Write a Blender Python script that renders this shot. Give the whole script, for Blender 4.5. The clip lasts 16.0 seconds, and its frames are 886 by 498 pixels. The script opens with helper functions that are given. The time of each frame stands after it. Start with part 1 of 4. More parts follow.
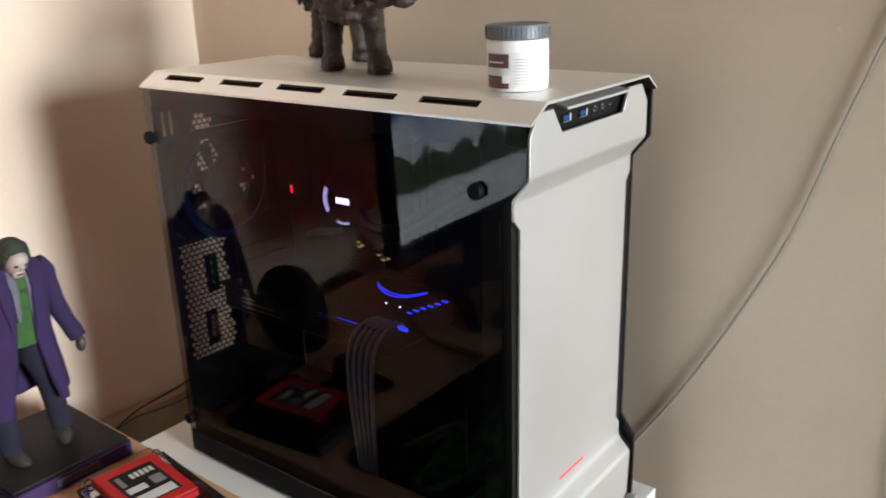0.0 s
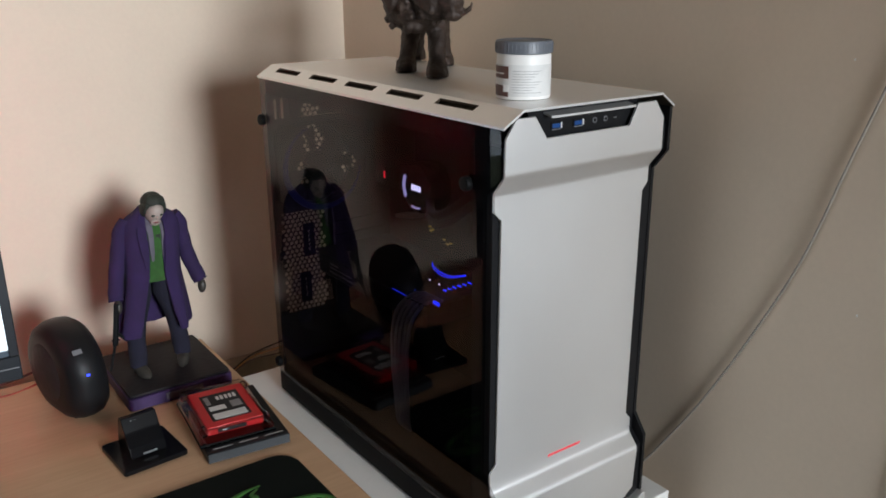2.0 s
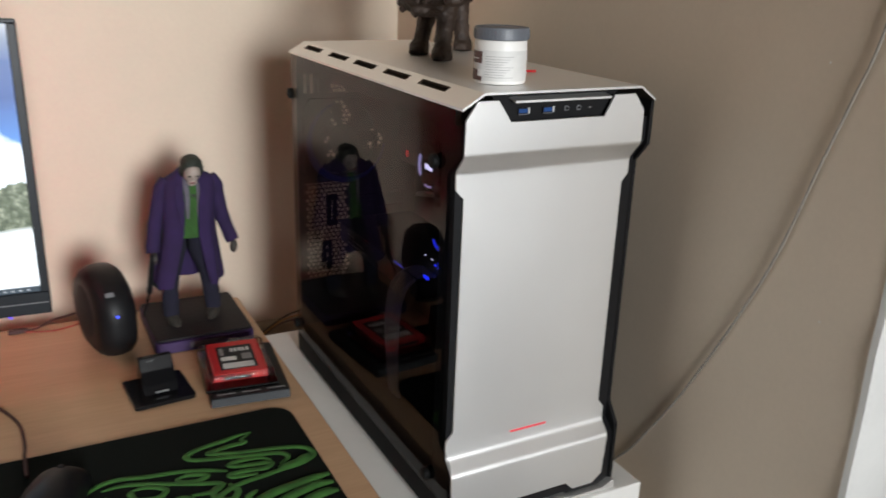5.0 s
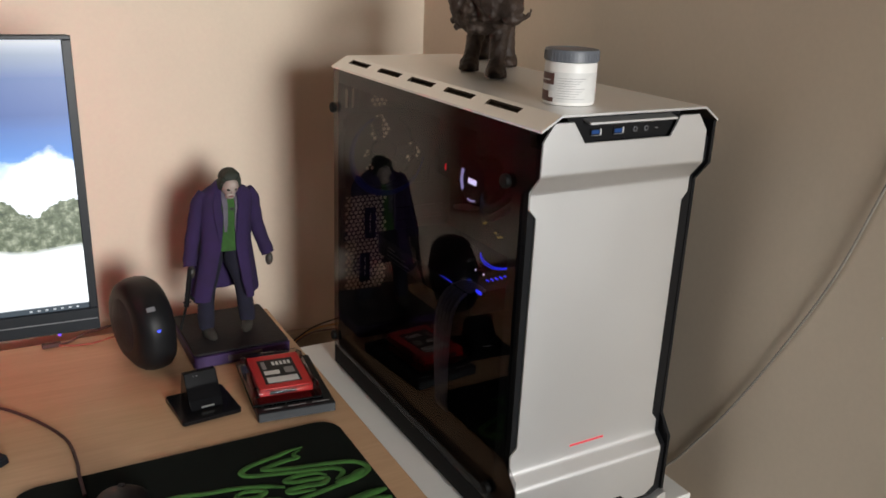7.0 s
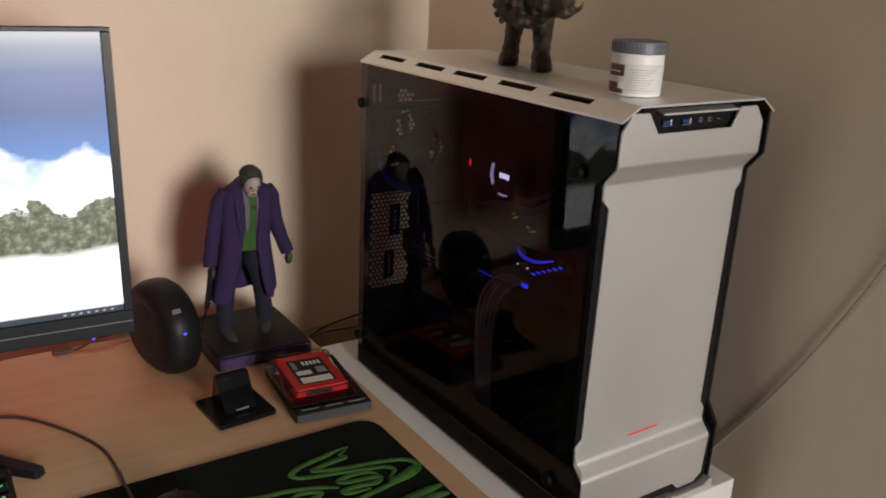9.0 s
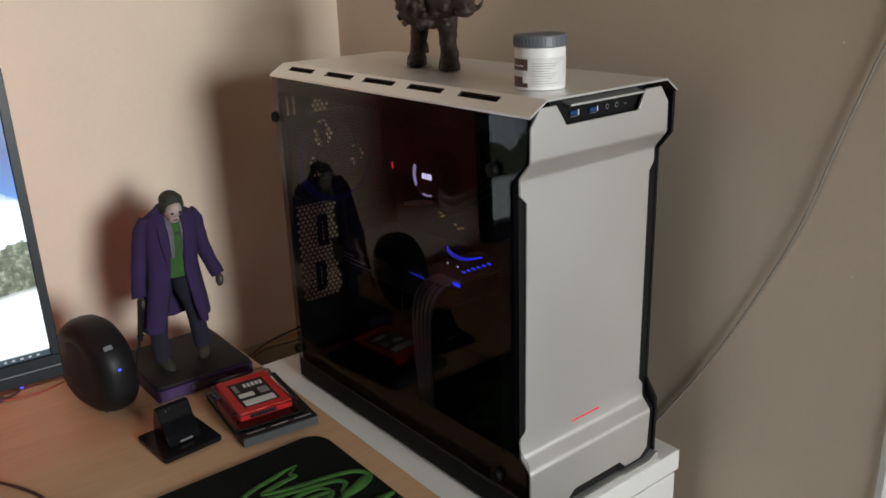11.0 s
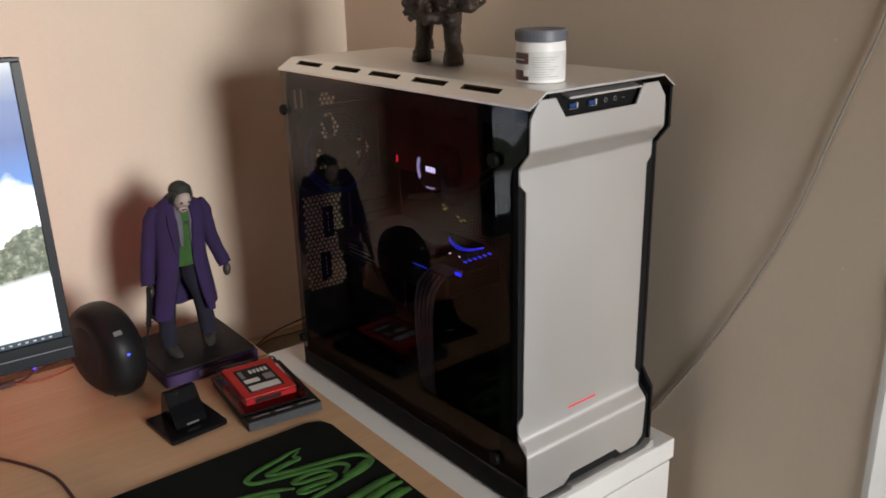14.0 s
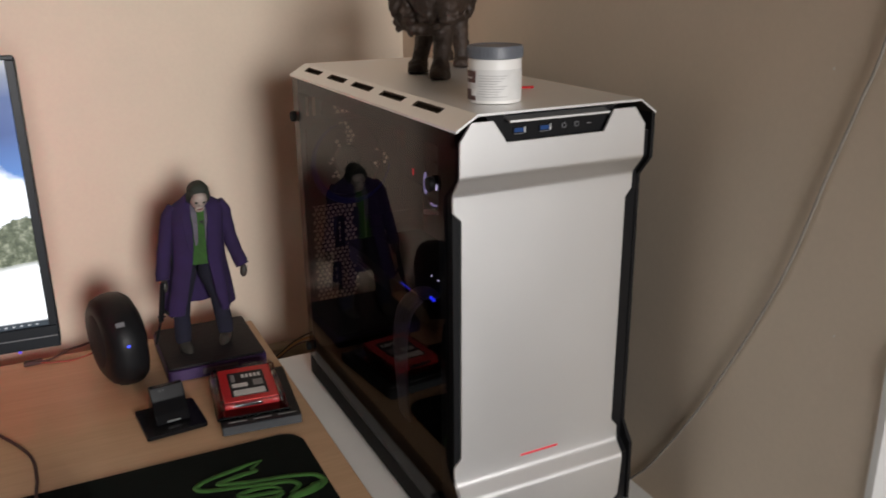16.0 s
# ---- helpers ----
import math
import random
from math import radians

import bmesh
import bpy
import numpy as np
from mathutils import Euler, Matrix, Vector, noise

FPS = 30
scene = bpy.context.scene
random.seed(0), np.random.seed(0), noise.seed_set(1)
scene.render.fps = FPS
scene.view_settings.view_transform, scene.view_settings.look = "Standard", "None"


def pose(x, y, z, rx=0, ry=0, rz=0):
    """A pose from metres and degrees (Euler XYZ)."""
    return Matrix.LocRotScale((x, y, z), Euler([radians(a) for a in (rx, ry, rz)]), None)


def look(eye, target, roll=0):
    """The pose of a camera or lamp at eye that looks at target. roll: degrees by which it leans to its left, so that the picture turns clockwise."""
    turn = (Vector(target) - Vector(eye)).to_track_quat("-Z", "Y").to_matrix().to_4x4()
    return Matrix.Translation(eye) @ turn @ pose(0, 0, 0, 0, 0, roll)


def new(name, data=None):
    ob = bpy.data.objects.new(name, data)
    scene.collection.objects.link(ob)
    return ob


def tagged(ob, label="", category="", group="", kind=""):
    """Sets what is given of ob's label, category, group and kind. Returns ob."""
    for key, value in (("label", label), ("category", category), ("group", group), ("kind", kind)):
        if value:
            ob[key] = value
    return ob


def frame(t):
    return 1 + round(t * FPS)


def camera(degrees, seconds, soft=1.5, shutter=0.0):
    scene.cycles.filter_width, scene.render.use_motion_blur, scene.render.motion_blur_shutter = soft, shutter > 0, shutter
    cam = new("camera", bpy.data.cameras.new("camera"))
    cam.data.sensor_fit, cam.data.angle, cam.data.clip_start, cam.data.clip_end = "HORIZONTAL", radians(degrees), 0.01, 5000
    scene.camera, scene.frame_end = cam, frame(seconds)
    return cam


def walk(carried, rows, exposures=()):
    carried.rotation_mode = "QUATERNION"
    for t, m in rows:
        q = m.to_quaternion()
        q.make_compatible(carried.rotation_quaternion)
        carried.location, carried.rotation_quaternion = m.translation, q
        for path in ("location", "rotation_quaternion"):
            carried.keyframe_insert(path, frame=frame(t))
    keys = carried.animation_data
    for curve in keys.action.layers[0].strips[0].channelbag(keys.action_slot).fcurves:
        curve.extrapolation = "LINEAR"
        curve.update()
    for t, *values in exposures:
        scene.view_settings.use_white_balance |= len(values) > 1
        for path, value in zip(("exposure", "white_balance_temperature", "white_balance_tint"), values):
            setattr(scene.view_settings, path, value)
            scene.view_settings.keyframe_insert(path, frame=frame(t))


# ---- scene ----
cam = camera(56.0, 16.0, soft=1.7, shutter=0.5)
PATH = [
    (0, (0.06, 0.03, 1.345), (1.541, 1.212, 0.705), -1.8),
    (0.3, (0.075, 0.005, 1.343), (1.404, 1.224, 0.746), -1.9),
    (0.5, (0.098, -0.016, 1.346), (1.422, 1.338, 0.704), -1.0),
    (0.7, (0.111, -0.06, 1.344), (1.299, 1.288, 0.724), -0.4),
    (1, (0.147, -0.124, 1.346), (1.353, 1.327, 0.682), -0.9),
    (1.2, (0.15, -0.169, 1.35), (1.266, 1.23, 0.711), -0.3),
    (1.5, (0.16, -0.193, 1.353), (1.231, 1.373, 0.721), -2.2),
    (1.7, (0.151, -0.2, 1.356), (1.161, 1.296, 0.762), -0.7),
    (2, (0.132, -0.191, 1.357), (1.238, 1.355, 0.733), -0.3),
    (2.2, (0.118, -0.18, 1.359), (1.175, 1.27, 0.734), 0.1),
    (2.5, (0.085, -0.17, 1.358), (1.264, 1.306, 0.7), 0.1),
    (2.7, (0.067, -0.18, 1.356), (1.236, 1.175, 0.716), 0.7),
    (3, (0.052, -0.169, 1.357), (1.34, 1.2, 0.674), 0.3),
    (3.2, (0.05, -0.149, 1.359), (1.297, 1.124, 0.7), 0.7),
    (3.5, (0.03, -0.166, 1.362), (1.365, 1.162, 0.687), -0.0),
    (4, (0.046, -0.175, 1.365), (1.337, 1.213, 0.729), 0.4),
    (4.2, (0.087, -0.199, 1.363), (1.238, 1.187, 0.758), 0.4),
    (4.5, (0.148, -0.231, 1.36), (1.304, 1.295, 0.782), 2.8),
    (4.7, (0.191, -0.274, 1.362), (1.201, 1.226, 0.781), 4.2),
    (5, (0.23, -0.303, 1.356), (1.111, 1.371, 0.707), 1.9),
    (5.2, (0.243, -0.323, 1.361), (1.07, 1.383, 0.723), 1.1),
    (7.3, (0.118, -0.242, 1.373), (1.059, 1.295, 0.77), 2.9),
    (7.5, (0.103, -0.226, 1.372), (1.174, 1.35, 0.766), 2.8),
    (7.8, (0.084, -0.194, 1.364), (1.189, 1.237, 0.783), 3.8),
    (8, (0.064, -0.195, 1.358), (1.221, 1.307, 0.721), 3.4),
    (8.2, (0.052, -0.189, 1.356), (1.114, 1.256, 0.729), 4.1),
    (8.5, (0.025, -0.182, 1.348), (1.065, 1.402, 0.708), 3.1),
    (8.7, (0.029, -0.18, 1.353), (0.985, 1.339, 0.729), 3.0),
    (9, (0.026, -0.188, 1.357), (1.088, 1.384, 0.722), 2.8),
    (11.3, (0.049, -0.197, 1.373), (1.15, 1.222, 0.755), -2.4),
    (11.5, (0.047, -0.186, 1.37), (1.163, 1.355, 0.754), -3.0),
    (12, (0.022, -0.18, 1.367), (0.978, 1.464, 0.747), -2.2),
    (12.2, (0.036, -0.192, 1.367), (0.888, 1.385, 0.738), -1.0),
    (12.4, (0.048, -0.193, 1.364), (0.956, 1.349, 0.724), -0.5),
    (12.5, (0.056, -0.192, 1.363), (1.076, 1.396, 0.7), 0.1),
    (12.7, (0.06, -0.198, 1.363), (1.133, 1.238, 0.736), 1.0),
    (13, (0.066, -0.215, 1.366), (1.25, 1.264, 0.725), -0.9),
    (13.2, (0.055, -0.23, 1.367), (1.167, 1.179, 0.746), -1.0),
    (13.5, (0.039, -0.231, 1.368), (1.204, 1.255, 0.708), -2.5),
    (14, (0.031, -0.223, 1.366), (1.186, 1.276, 0.718), -1.5),
    (14.5, (0.061, -0.218, 1.369), (1.133, 1.347, 0.737), -2.0),
    (15, (0.138, -0.236, 1.371), (1.088, 1.403, 0.732), -2.2),
    (15.5, (0.22, -0.272, 1.366), (1.03, 1.436, 0.715), -1.6),
    (16, (0.264, -0.298, 1.367), (1.088, 1.411, 0.734), -0.7),
]
STOPS = [(0, -0.08, 5950, 5), (0.5, -0.28, 5900, 5), (1, -0.53, 5700, 5), (1.5, -0.75, 5750, 5), (2, -0.83, 5800, 6), (2.5, -0.93, 5850, 6), (3, -0.68, 6050, 7), (3.5, -0.2, 6150, 7), (4, -0.28, 6250, 8), (4.5, -0.88, 6350, 9), (5, -0.85, 6100, 7), (7.5, -0.92, 6350, 8), (8, -0.88, 6300, 8), (8.5, -0.98, 6200, 8), (9, -1.22, 6700, 11), (11.5, -1.08, 6100, 5), (12, -1.13, 6600, 9), (12.5, -1.35, 7000, 12), (13, -0.87, 6400, 10), (13.5, -0.93, 6350, 10), (14, -0.93, 6350, 10), (14.5, -0.91, 6350, 10), (15.5, -1.08, 6400, 10), (16, -1.23, 6400, 11)]
walk(cam, [(t, look(eye, target, roll)) for t, eye, target, roll in PATH], STOPS)

# ---- light of the place ----
world = bpy.data.worlds.new("sky")
scene.world = world
world.use_nodes = True
wn = world.node_tree
sky = wn.nodes.new("ShaderNodeTexSky")
sky.sky_type, sky.sun_disc = "NISHITA", False
sky.sun_elevation, sky.sun_rotation = radians(28), radians(200)
wn.links.new(sky.outputs[0], wn.nodes["Background"].inputs[0])
wn.nodes["Background"].inputs[1].default_value = 0.10


def area_lamp(name, m, sx, sy, watts, colour, spread=180.0):
    data = bpy.data.lights.new(name, "AREA")
    data.shape, data.size, data.size_y, data.energy, data.color = "RECTANGLE", sx, sy, watts, colour
    data.spread = radians(spread)
    ob = new(name, data)
    ob.matrix_basis = m
    return ob


# daylight through the window behind the camera
area_lamp("window_daylight", look((0.42, -2.56, 1.52), (0.0, 1.2, 1.08)), 0.80, 0.90, 33.5, (1.0, 0.975, 0.95), 70.0)


# ---- materials ----
def nd(nt, kind, **put):
    n = nt.nodes.new(kind)
    for k, v in put.items():
        n.inputs[k.replace("_", " ")].default_value = v
    return n


def ramp(nt, fac, stops):
    r = nt.nodes.new("ShaderNodeValToRGB")
    while len(r.color_ramp.elements) < len(stops):
        r.color_ramp.elements.new(0.5)
    for e, (p, c) in zip(r.color_ramp.elements, stops):
        e.position, e.color = p, (*c, 1)
    nt.links.new(fac, r.inputs[0])
    return r.outputs[0]


def mixc(nt, fac, a, b, how="MIX"):
    m = nt.nodes.new("ShaderNodeMix")
    m.data_type, m.blend_type = "RGBA", how
    for i, v in ((0, fac), (6, a), (7, b)):
        if hasattr(v, "node"):
            nt.links.new(v, m.inputs[i])
        else:
            m.inputs[i].default_value = v if i == 0 else (*v, 1)
    return m.outputs[2]


def math_node(nt, op, a, b=0.0):
    m = nt.nodes.new("ShaderNodeMath")
    m.operation = op
    for i, v in ((0, a), (1, b)):
        if hasattr(v, "node"):
            nt.links.new(v, m.inputs[i])
        else:
            m.inputs[i].default_value = v
    return m.outputs[0]


def surface(name, colour, rough=0.5, metal=0.0, vary=0.12, scale=6.0, fine=120.0, bump=0.1, stretch=(1, 1, 1), coat=0.0, spec=0.5):
    """Painted, printed or plain surface: two scales of variation in colour and gloss, and a fine relief."""
    m = bpy.data.materials.new(name)
    m.use_nodes = True
    nt = m.node_tree
    b = nt.nodes["Principled BSDF"]
    tc = nt.nodes.new("ShaderNodeTexCoord")
    mp = nd(nt, "ShaderNodeMapping", Scale=stretch)
    nt.links.new(tc.outputs["Object"], mp.inputs[0])
    big = nd(nt, "ShaderNodeTexNoise", Scale=scale, Detail=4.0, Roughness=0.6)
    small = nd(nt, "ShaderNodeTexNoise", Scale=fine, Detail=3.0, Roughness=0.6)
    nt.links.new(mp.outputs[0], big.inputs[0])
    nt.links.new(mp.outputs[0], small.inputs[0])
    lo, hi = [c * (1 - vary) for c in colour], [min(1, c * (1 + vary)) for c in colour]
    c1 = ramp(nt, big.outputs[0], [(0.3, lo), (0.7, hi)])
    k = 1 - vary * 0.6
    c2 = ramp(nt, small.outputs[0], [(0.3, (k, k, k)), (0.7, (1, 1, 1))])
    nt.links.new(mixc(nt, 1.0, c1, c2, "MULTIPLY"), b.inputs["Base Color"])
    r = nt.nodes.new("ShaderNodeMapRange")
    r.inputs[3].default_value, r.inputs[4].default_value = max(0, rough - 0.08), min(1, rough + 0.08)
    nt.links.new(big.outputs[0], r.inputs[0])
    nt.links.new(r.outputs[0], b.inputs["Roughness"])
    b.inputs["Metallic"].default_value = metal
    b.inputs["Coat Weight"].default_value = coat
    if bump:
        bp = nd(nt, "ShaderNodeBump", Strength=bump, Distance=0.002)
        nt.links.new(small.outputs[0], bp.inputs["Height"])
        nt.links.new(bp.outputs[0], b.inputs["Normal"])
    b.inputs["Specular IOR Level"].default_value = spec
    return m


def wood(name, light, dark, along=(1.2, 14, 14), rough=0.45):
    m = bpy.data.materials.new(name)
    m.use_nodes = True
    nt = m.node_tree
    b = nt.nodes["Principled BSDF"]
    tc = nt.nodes.new("ShaderNodeTexCoord")
    mp = nd(nt, "ShaderNodeMapping", Scale=along)
    nt.links.new(tc.outputs["Object"], mp.inputs[0])
    n1 = nd(nt, "ShaderNodeTexNoise", Scale=1.6, Detail=5.0, Roughness=0.6, Distortion=0.6)
    n2 = nd(nt, "ShaderNodeTexNoise", Scale=14.0, Detail=3.0, Roughness=0.7)
    nt.links.new(mp.outputs[0], n1.inputs[0])
    nt.links.new(mp.outputs[0], n2.inputs[0])
    c = ramp(nt, n1.outputs[0], [(0.3, dark), (0.65, light)])
    g = ramp(nt, n2.outputs[0], [(0.35, (0.94, 0.93, 0.92)), (0.6, (1, 1, 1))])
    nt.links.new(mixc(nt, 1.0, c, g, "MULTIPLY"), b.inputs["Base Color"])
    b.inputs["Roughness"].default_value = rough
    bp = nd(nt, "ShaderNodeBump", Strength=0.06, Distance=0.001)
    nt.links.new(n2.outputs[0], bp.inputs["Height"])
    nt.links.new(bp.outputs[0], b.inputs["Normal"])
    return m


def glowing(name, colour, strength):
    m = bpy.data.materials.new(name)
    m.use_nodes = True
    b = m.node_tree.nodes["Principled BSDF"]
    b.inputs["Base Color"].default_value = (*[c * 0.3 for c in colour], 1)
    b.inputs["Emission Color"].default_value = (*colour, 1)
    b.inputs["Emission Strength"].default_value = strength
    return m


def clear(name, tint, ior=1.5, gloss=True, rough=0.0, least=0.0, gain=1.0):
    """Thin sheet: tinted see-through body with a mirror gloss that grows with the slant."""
    m = bpy.data.materials.new(name)
    m.use_nodes = True
    nt = m.node_tree
    nt.nodes.remove(nt.nodes["Principled BSDF"])
    out = nt.nodes["Material Output"]
    t = nt.nodes.new("ShaderNodeBsdfTransparent")
    t.inputs[0].default_value = (*tint, 1)
    if not gloss:
        nt.links.new(t.outputs[0], out.inputs[0])
        return m
    g = nt.nodes.new("ShaderNodeBsdfGlossy")
    g.inputs["Roughness"].default_value = rough
    fr = nd(nt, "ShaderNodeFresnel", IOR=ior)
    mx = nt.nodes.new("ShaderNodeMixShader")
    for a, b in ((math_node(nt, "ADD", least, math_node(nt, "MULTIPLY", fr.outputs[0], gain)), mx.inputs[0]), (t.outputs[0], mx.inputs[1]), (g.outputs[0], mx.inputs[2]), (mx.outputs[0], out.inputs[0])):
        nt.links.new(a, b)
    return m


M_WALL = surface("cream_wall_paint", (0.725, 0.61, 0.48), 0.62, vary=0.05, scale=2.2, fine=160, bump=0.07)
M_CEIL = surface("ceiling_paint", (0.76, 0.74, 0.70), 0.8, vary=0.04)
M_TRIM = surface("white_gloss_paint", (0.82, 0.81, 0.78), 0.35, vary=0.04, scale=9, bump=0.08)
M_CARPET = surface("brown_carpet", (0.085, 0.06, 0.045), 0.95, vary=0.3, fine=400, bump=0.8)
M_FARWALL = surface("cream_far_wall_paint", (0.60, 0.55, 0.48), 0.8, vary=0.1)
M_HALL = surface("dark_brown_hall", (0.48, 0.34, 0.22), 0.7, vary=0.25)
M_BEECH = wood("beech_laminate", (0.60, 0.385, 0.225), (0.55, 0.345, 0.20))
M_WHITE = surface("white_laminate", (0.80, 0.79, 0.76), 0.4, vary=0.03, bump=0.05)
M_ALU = surface("silver_anodised_aluminium", (0.87, 0.865, 0.855), 0.51, 1.0, vary=0.03, scale=3, fine=900, bump=0.10)
M_BLACK = surface("black_steel", (0.007, 0.007, 0.008), 0.45, 0.0, vary=0.2, bump=0.05, spec=0.3)
M_BLACKP = surface("black_plastic", (0.008, 0.008, 0.009), 0.45, vary=0.2, bump=0.08, spec=0.22)
M_GLOSSB = surface("gloss_black_plastic", (0.005, 0.005, 0.006), 0.22, vary=0.15, bump=0.02, spec=0.22)
# brown mesh under the lid; also painted shade on the slot walls
M_DARKSLOT = surface("brown_mesh_and_slot_shade", (0.045, 0.028, 0.014), 0.9, vary=0.2)
M_GLASS = clear("smoked_glass", (0.55, 0.54, 0.55), 1.45, least=0.008, gain=0.66)
M_GLASSIN = clear("smoked_glass_inner", (0.75, 0.74, 0.75), gloss=False)
M_BLISTER = clear("clear_blister", (0.93, 0.93, 0.93), 1.34, rough=0.05)
M_SCREW = surface("matt_black_screw", (0.004, 0.004, 0.004), 0.6, vary=0.1, bump=0.05, spec=0.12)
M_PANE = clear("window_pane_glass", (0.95, 0.97, 0.96), 1.45)
M_RED = surface("red_metal", (0.55, 0.012, 0.016), 0.38, 0.15, vary=0.1, scale=30, bump=0.05)
M_PURPLE = surface("purple_cloth", (0.027, 0.012, 0.066), 0.9, vary=0.22, scale=30, fine=900, bump=0.5)
M_NAVY = surface("dark_trouser_cloth", (0.012, 0.011, 0.026), 0.95, vary=0.25, scale=40, fine=900, bump=0.5)
M_GREENC = surface("green_cloth", (0.036, 0.105, 0.020), 0.9, vary=0.25, scale=60, fine=700, bump=0.4)
M_GREYC = surface("grey_scarf_cloth", (0.13, 0.115, 0.145), 0.9, vary=0.2, scale=60, fine=700, bump=0.4)
M_PALE = surface("pale_painted_plastic", (0.40, 0.33, 0.29), 0.6, vary=0.12, scale=60)
M_HAIR = surface("dark_green_hair_plastic", (0.018, 0.024, 0.016), 0.6, vary=0.3, scale=90, fine=500, bump=0.8)
M_SHOE = surface("dark_brown_shoe_plastic", (0.045, 0.04, 0.034), 0.5, vary=0.25, scale=60)
M_BASE = surface("dark_grey_base_plastic", (0.018, 0.015, 0.017), 0.6, vary=0.3, scale=25, bump=0.4, spec=0.3)
M_PURPLEP = surface("purple_base_plastic", (0.045, 0.020, 0.095), 0.5, vary=0.25, scale=30)
M_BRONZE = surface("dark_brown_bronze", (0.042, 0.026, 0.018), 0.58, 0.15, vary=0.4, scale=45, fine=300, bump=0.7)
M_JAR = surface("white_jar_plastic", (0.80, 0.78, 0.75), 0.4, vary=0.03, bump=0.03)
M_GREYLID = surface("blue_grey_lid_plastic", (0.13, 0.14, 0.16), 0.45, vary=0.08, bump=0.05)
M_LABELB = surface("brown_printed_label", (0.09, 0.035, 0.025), 0.5, vary=0.2, scale=80)
M_LABELW = surface("pale_printed_label", (0.66, 0.65, 0.63), 0.5, vary=0.06, scale=80)
M_INK = surface("grey_print", (0.25, 0.24, 0.24), 0.6, vary=0.1)
M_PAD = surface("black_cloth_pad", (0.007, 0.009, 0.007), 0.95, vary=0.25, scale=9, fine=1500, bump=0.3, spec=0.12)
M_CABLE = surface("grey_cable_sheath", (0.26, 0.235, 0.20), 0.55, vary=0.1, scale=30)
M_DKCABLE = surface("dark_red_brown_cable", (0.06, 0.022, 0.02), 0.6, vary=0.2, scale=80)
M_BEZEL = surface("dark_blue_grey_bezel", (0.006, 0.008, 0.012), 0.42, vary=0.15, bump=0.05, spec=0.3)
M_SILVER = surface("silver_strip", (0.55, 0.56, 0.58), 0.3, 0.8, vary=0.05)
M_PCB = surface("black_circuit_board", (0.012, 0.012, 0.014), 0.5, vary=0.4, scale=60, fine=500, bump=0.4)
M_SLEEVE = surface("white_sleeved_cable", (0.55, 0.50, 0.55), 0.7, vary=0.15, scale=200, fine=900, bump=0.6)
G_YELLOW = glowing("yellow_light", (1.0, 0.75, 0.18), 0.7)
M_GOLD = surface("orange_lead", (0.45, 0.20, 0.04), 0.5, 0.0, vary=0.2)
M_BLUEPORT = surface("blue_port_plastic", (0.012, 0.055, 0.20), 0.4, vary=0.1)
M_REDWIRE = surface("orange_red_wire", (0.30, 0.05, 0.03), 0.55, vary=0.15, scale=80)
M_JACK = surface("grey_jack_plastic", (0.16, 0.16, 0.17), 0.5, vary=0.1)
M_TRUNK = surface("brown_wall_trunking", (0.34, 0.26, 0.18), 0.6, vary=0.2, scale=14)
M_MESHPL = surface("black_rear_steel", (0.012, 0.012, 0.013), 0.5, vary=0.2)

G_BLUE = glowing("blue_light", (0.02, 0.03, 1.0), 4.5)
G_BLUEFAN = glowing("dim_blue_fan_ring", (0.004, 0.03, 0.4), 0.02)
G_WHITE = glowing("white_violet_light", (0.72, 0.66, 1.0), 5.0)
G_ARC = glowing("violet_arc_light", (0.60, 0.52, 1.0), 1.6)
G_REDDOT = glowing("red_light", (1.0, 0.02, 0.04), 3.0)
G_REDBAR = glowing("red_front_light", (1.0, 0.07, 0.09), 1.0)
G_GREEN = glowing("green_key_light", (0.02, 1.0, 0.35), 1.2)
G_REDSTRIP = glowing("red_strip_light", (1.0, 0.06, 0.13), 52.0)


# ---- mesh helpers ----
def wm(ob):
    m = Matrix()
    while ob:
        m = ob.matrix_basis @ m
        ob = ob.parent
    return m


def part(name, bm, mat, parent=None, label="", local=False, smooth=False):
    """Links a bmesh as one object under a thing or a part; its points are in world metres, or the parent's own."""
    if parent and not local:
        bm.transform(wm(parent).inverted())
    bmesh.ops.recalc_face_normals(bm, faces=bm.faces)
    for f in bm.faces:
        f.smooth = smooth
    me = bpy.data.meshes.new(name)
    bm.to_mesh(me)
    bm.free()
    for mm in (mat if isinstance(mat, (list, tuple)) else [mat]):
        me.materials.append(mm)
    ob = new(name, me)
    ob.parent = parent
    if smooth:
        me.set_sharp_from_angle(angle=radians(40))
    return tagged(ob, label) if label else ob


def thing(name, m, label, category, group="", kind=""):
    ob = new(name)
    ob.empty_display_size = 0.02
    ob.matrix_basis = m
    return tagged(ob, label, category, group, kind)


def box(x0, x1, y0, y1, z0, z1, bevel=0.0, seg=1, bm=None):
    own = bmesh.new()
    v = [own.verts.new(p) for p in ((x0, y0, z0), (x1, y0, z0), (x1, y1, z0), (x0, y1, z0), (x0, y0, z1), (x1, y0, z1), (x1, y1, z1), (x0, y1, z1))]
    for f in ((3, 2, 1, 0), (4, 5, 6, 7), (0, 1, 5, 4), (1, 2, 6, 5), (2, 3, 7, 6), (3, 0, 4, 7)):
        own.faces.new([v[i] for i in f])
    if bevel:
        bmesh.ops.bevel(own, geom=own.edges[:], offset=bevel, segments=seg, profile=0.5, affect="EDGES")
    return merge(bm, own)


def merge(bm, own):
    if bm is None:
        return own
    me = bpy.data.meshes.new("tmp")
    own.to_mesh(me)
    own.free()
    bm.from_mesh(me)
    bpy.data.meshes.remove(me)
    return bm


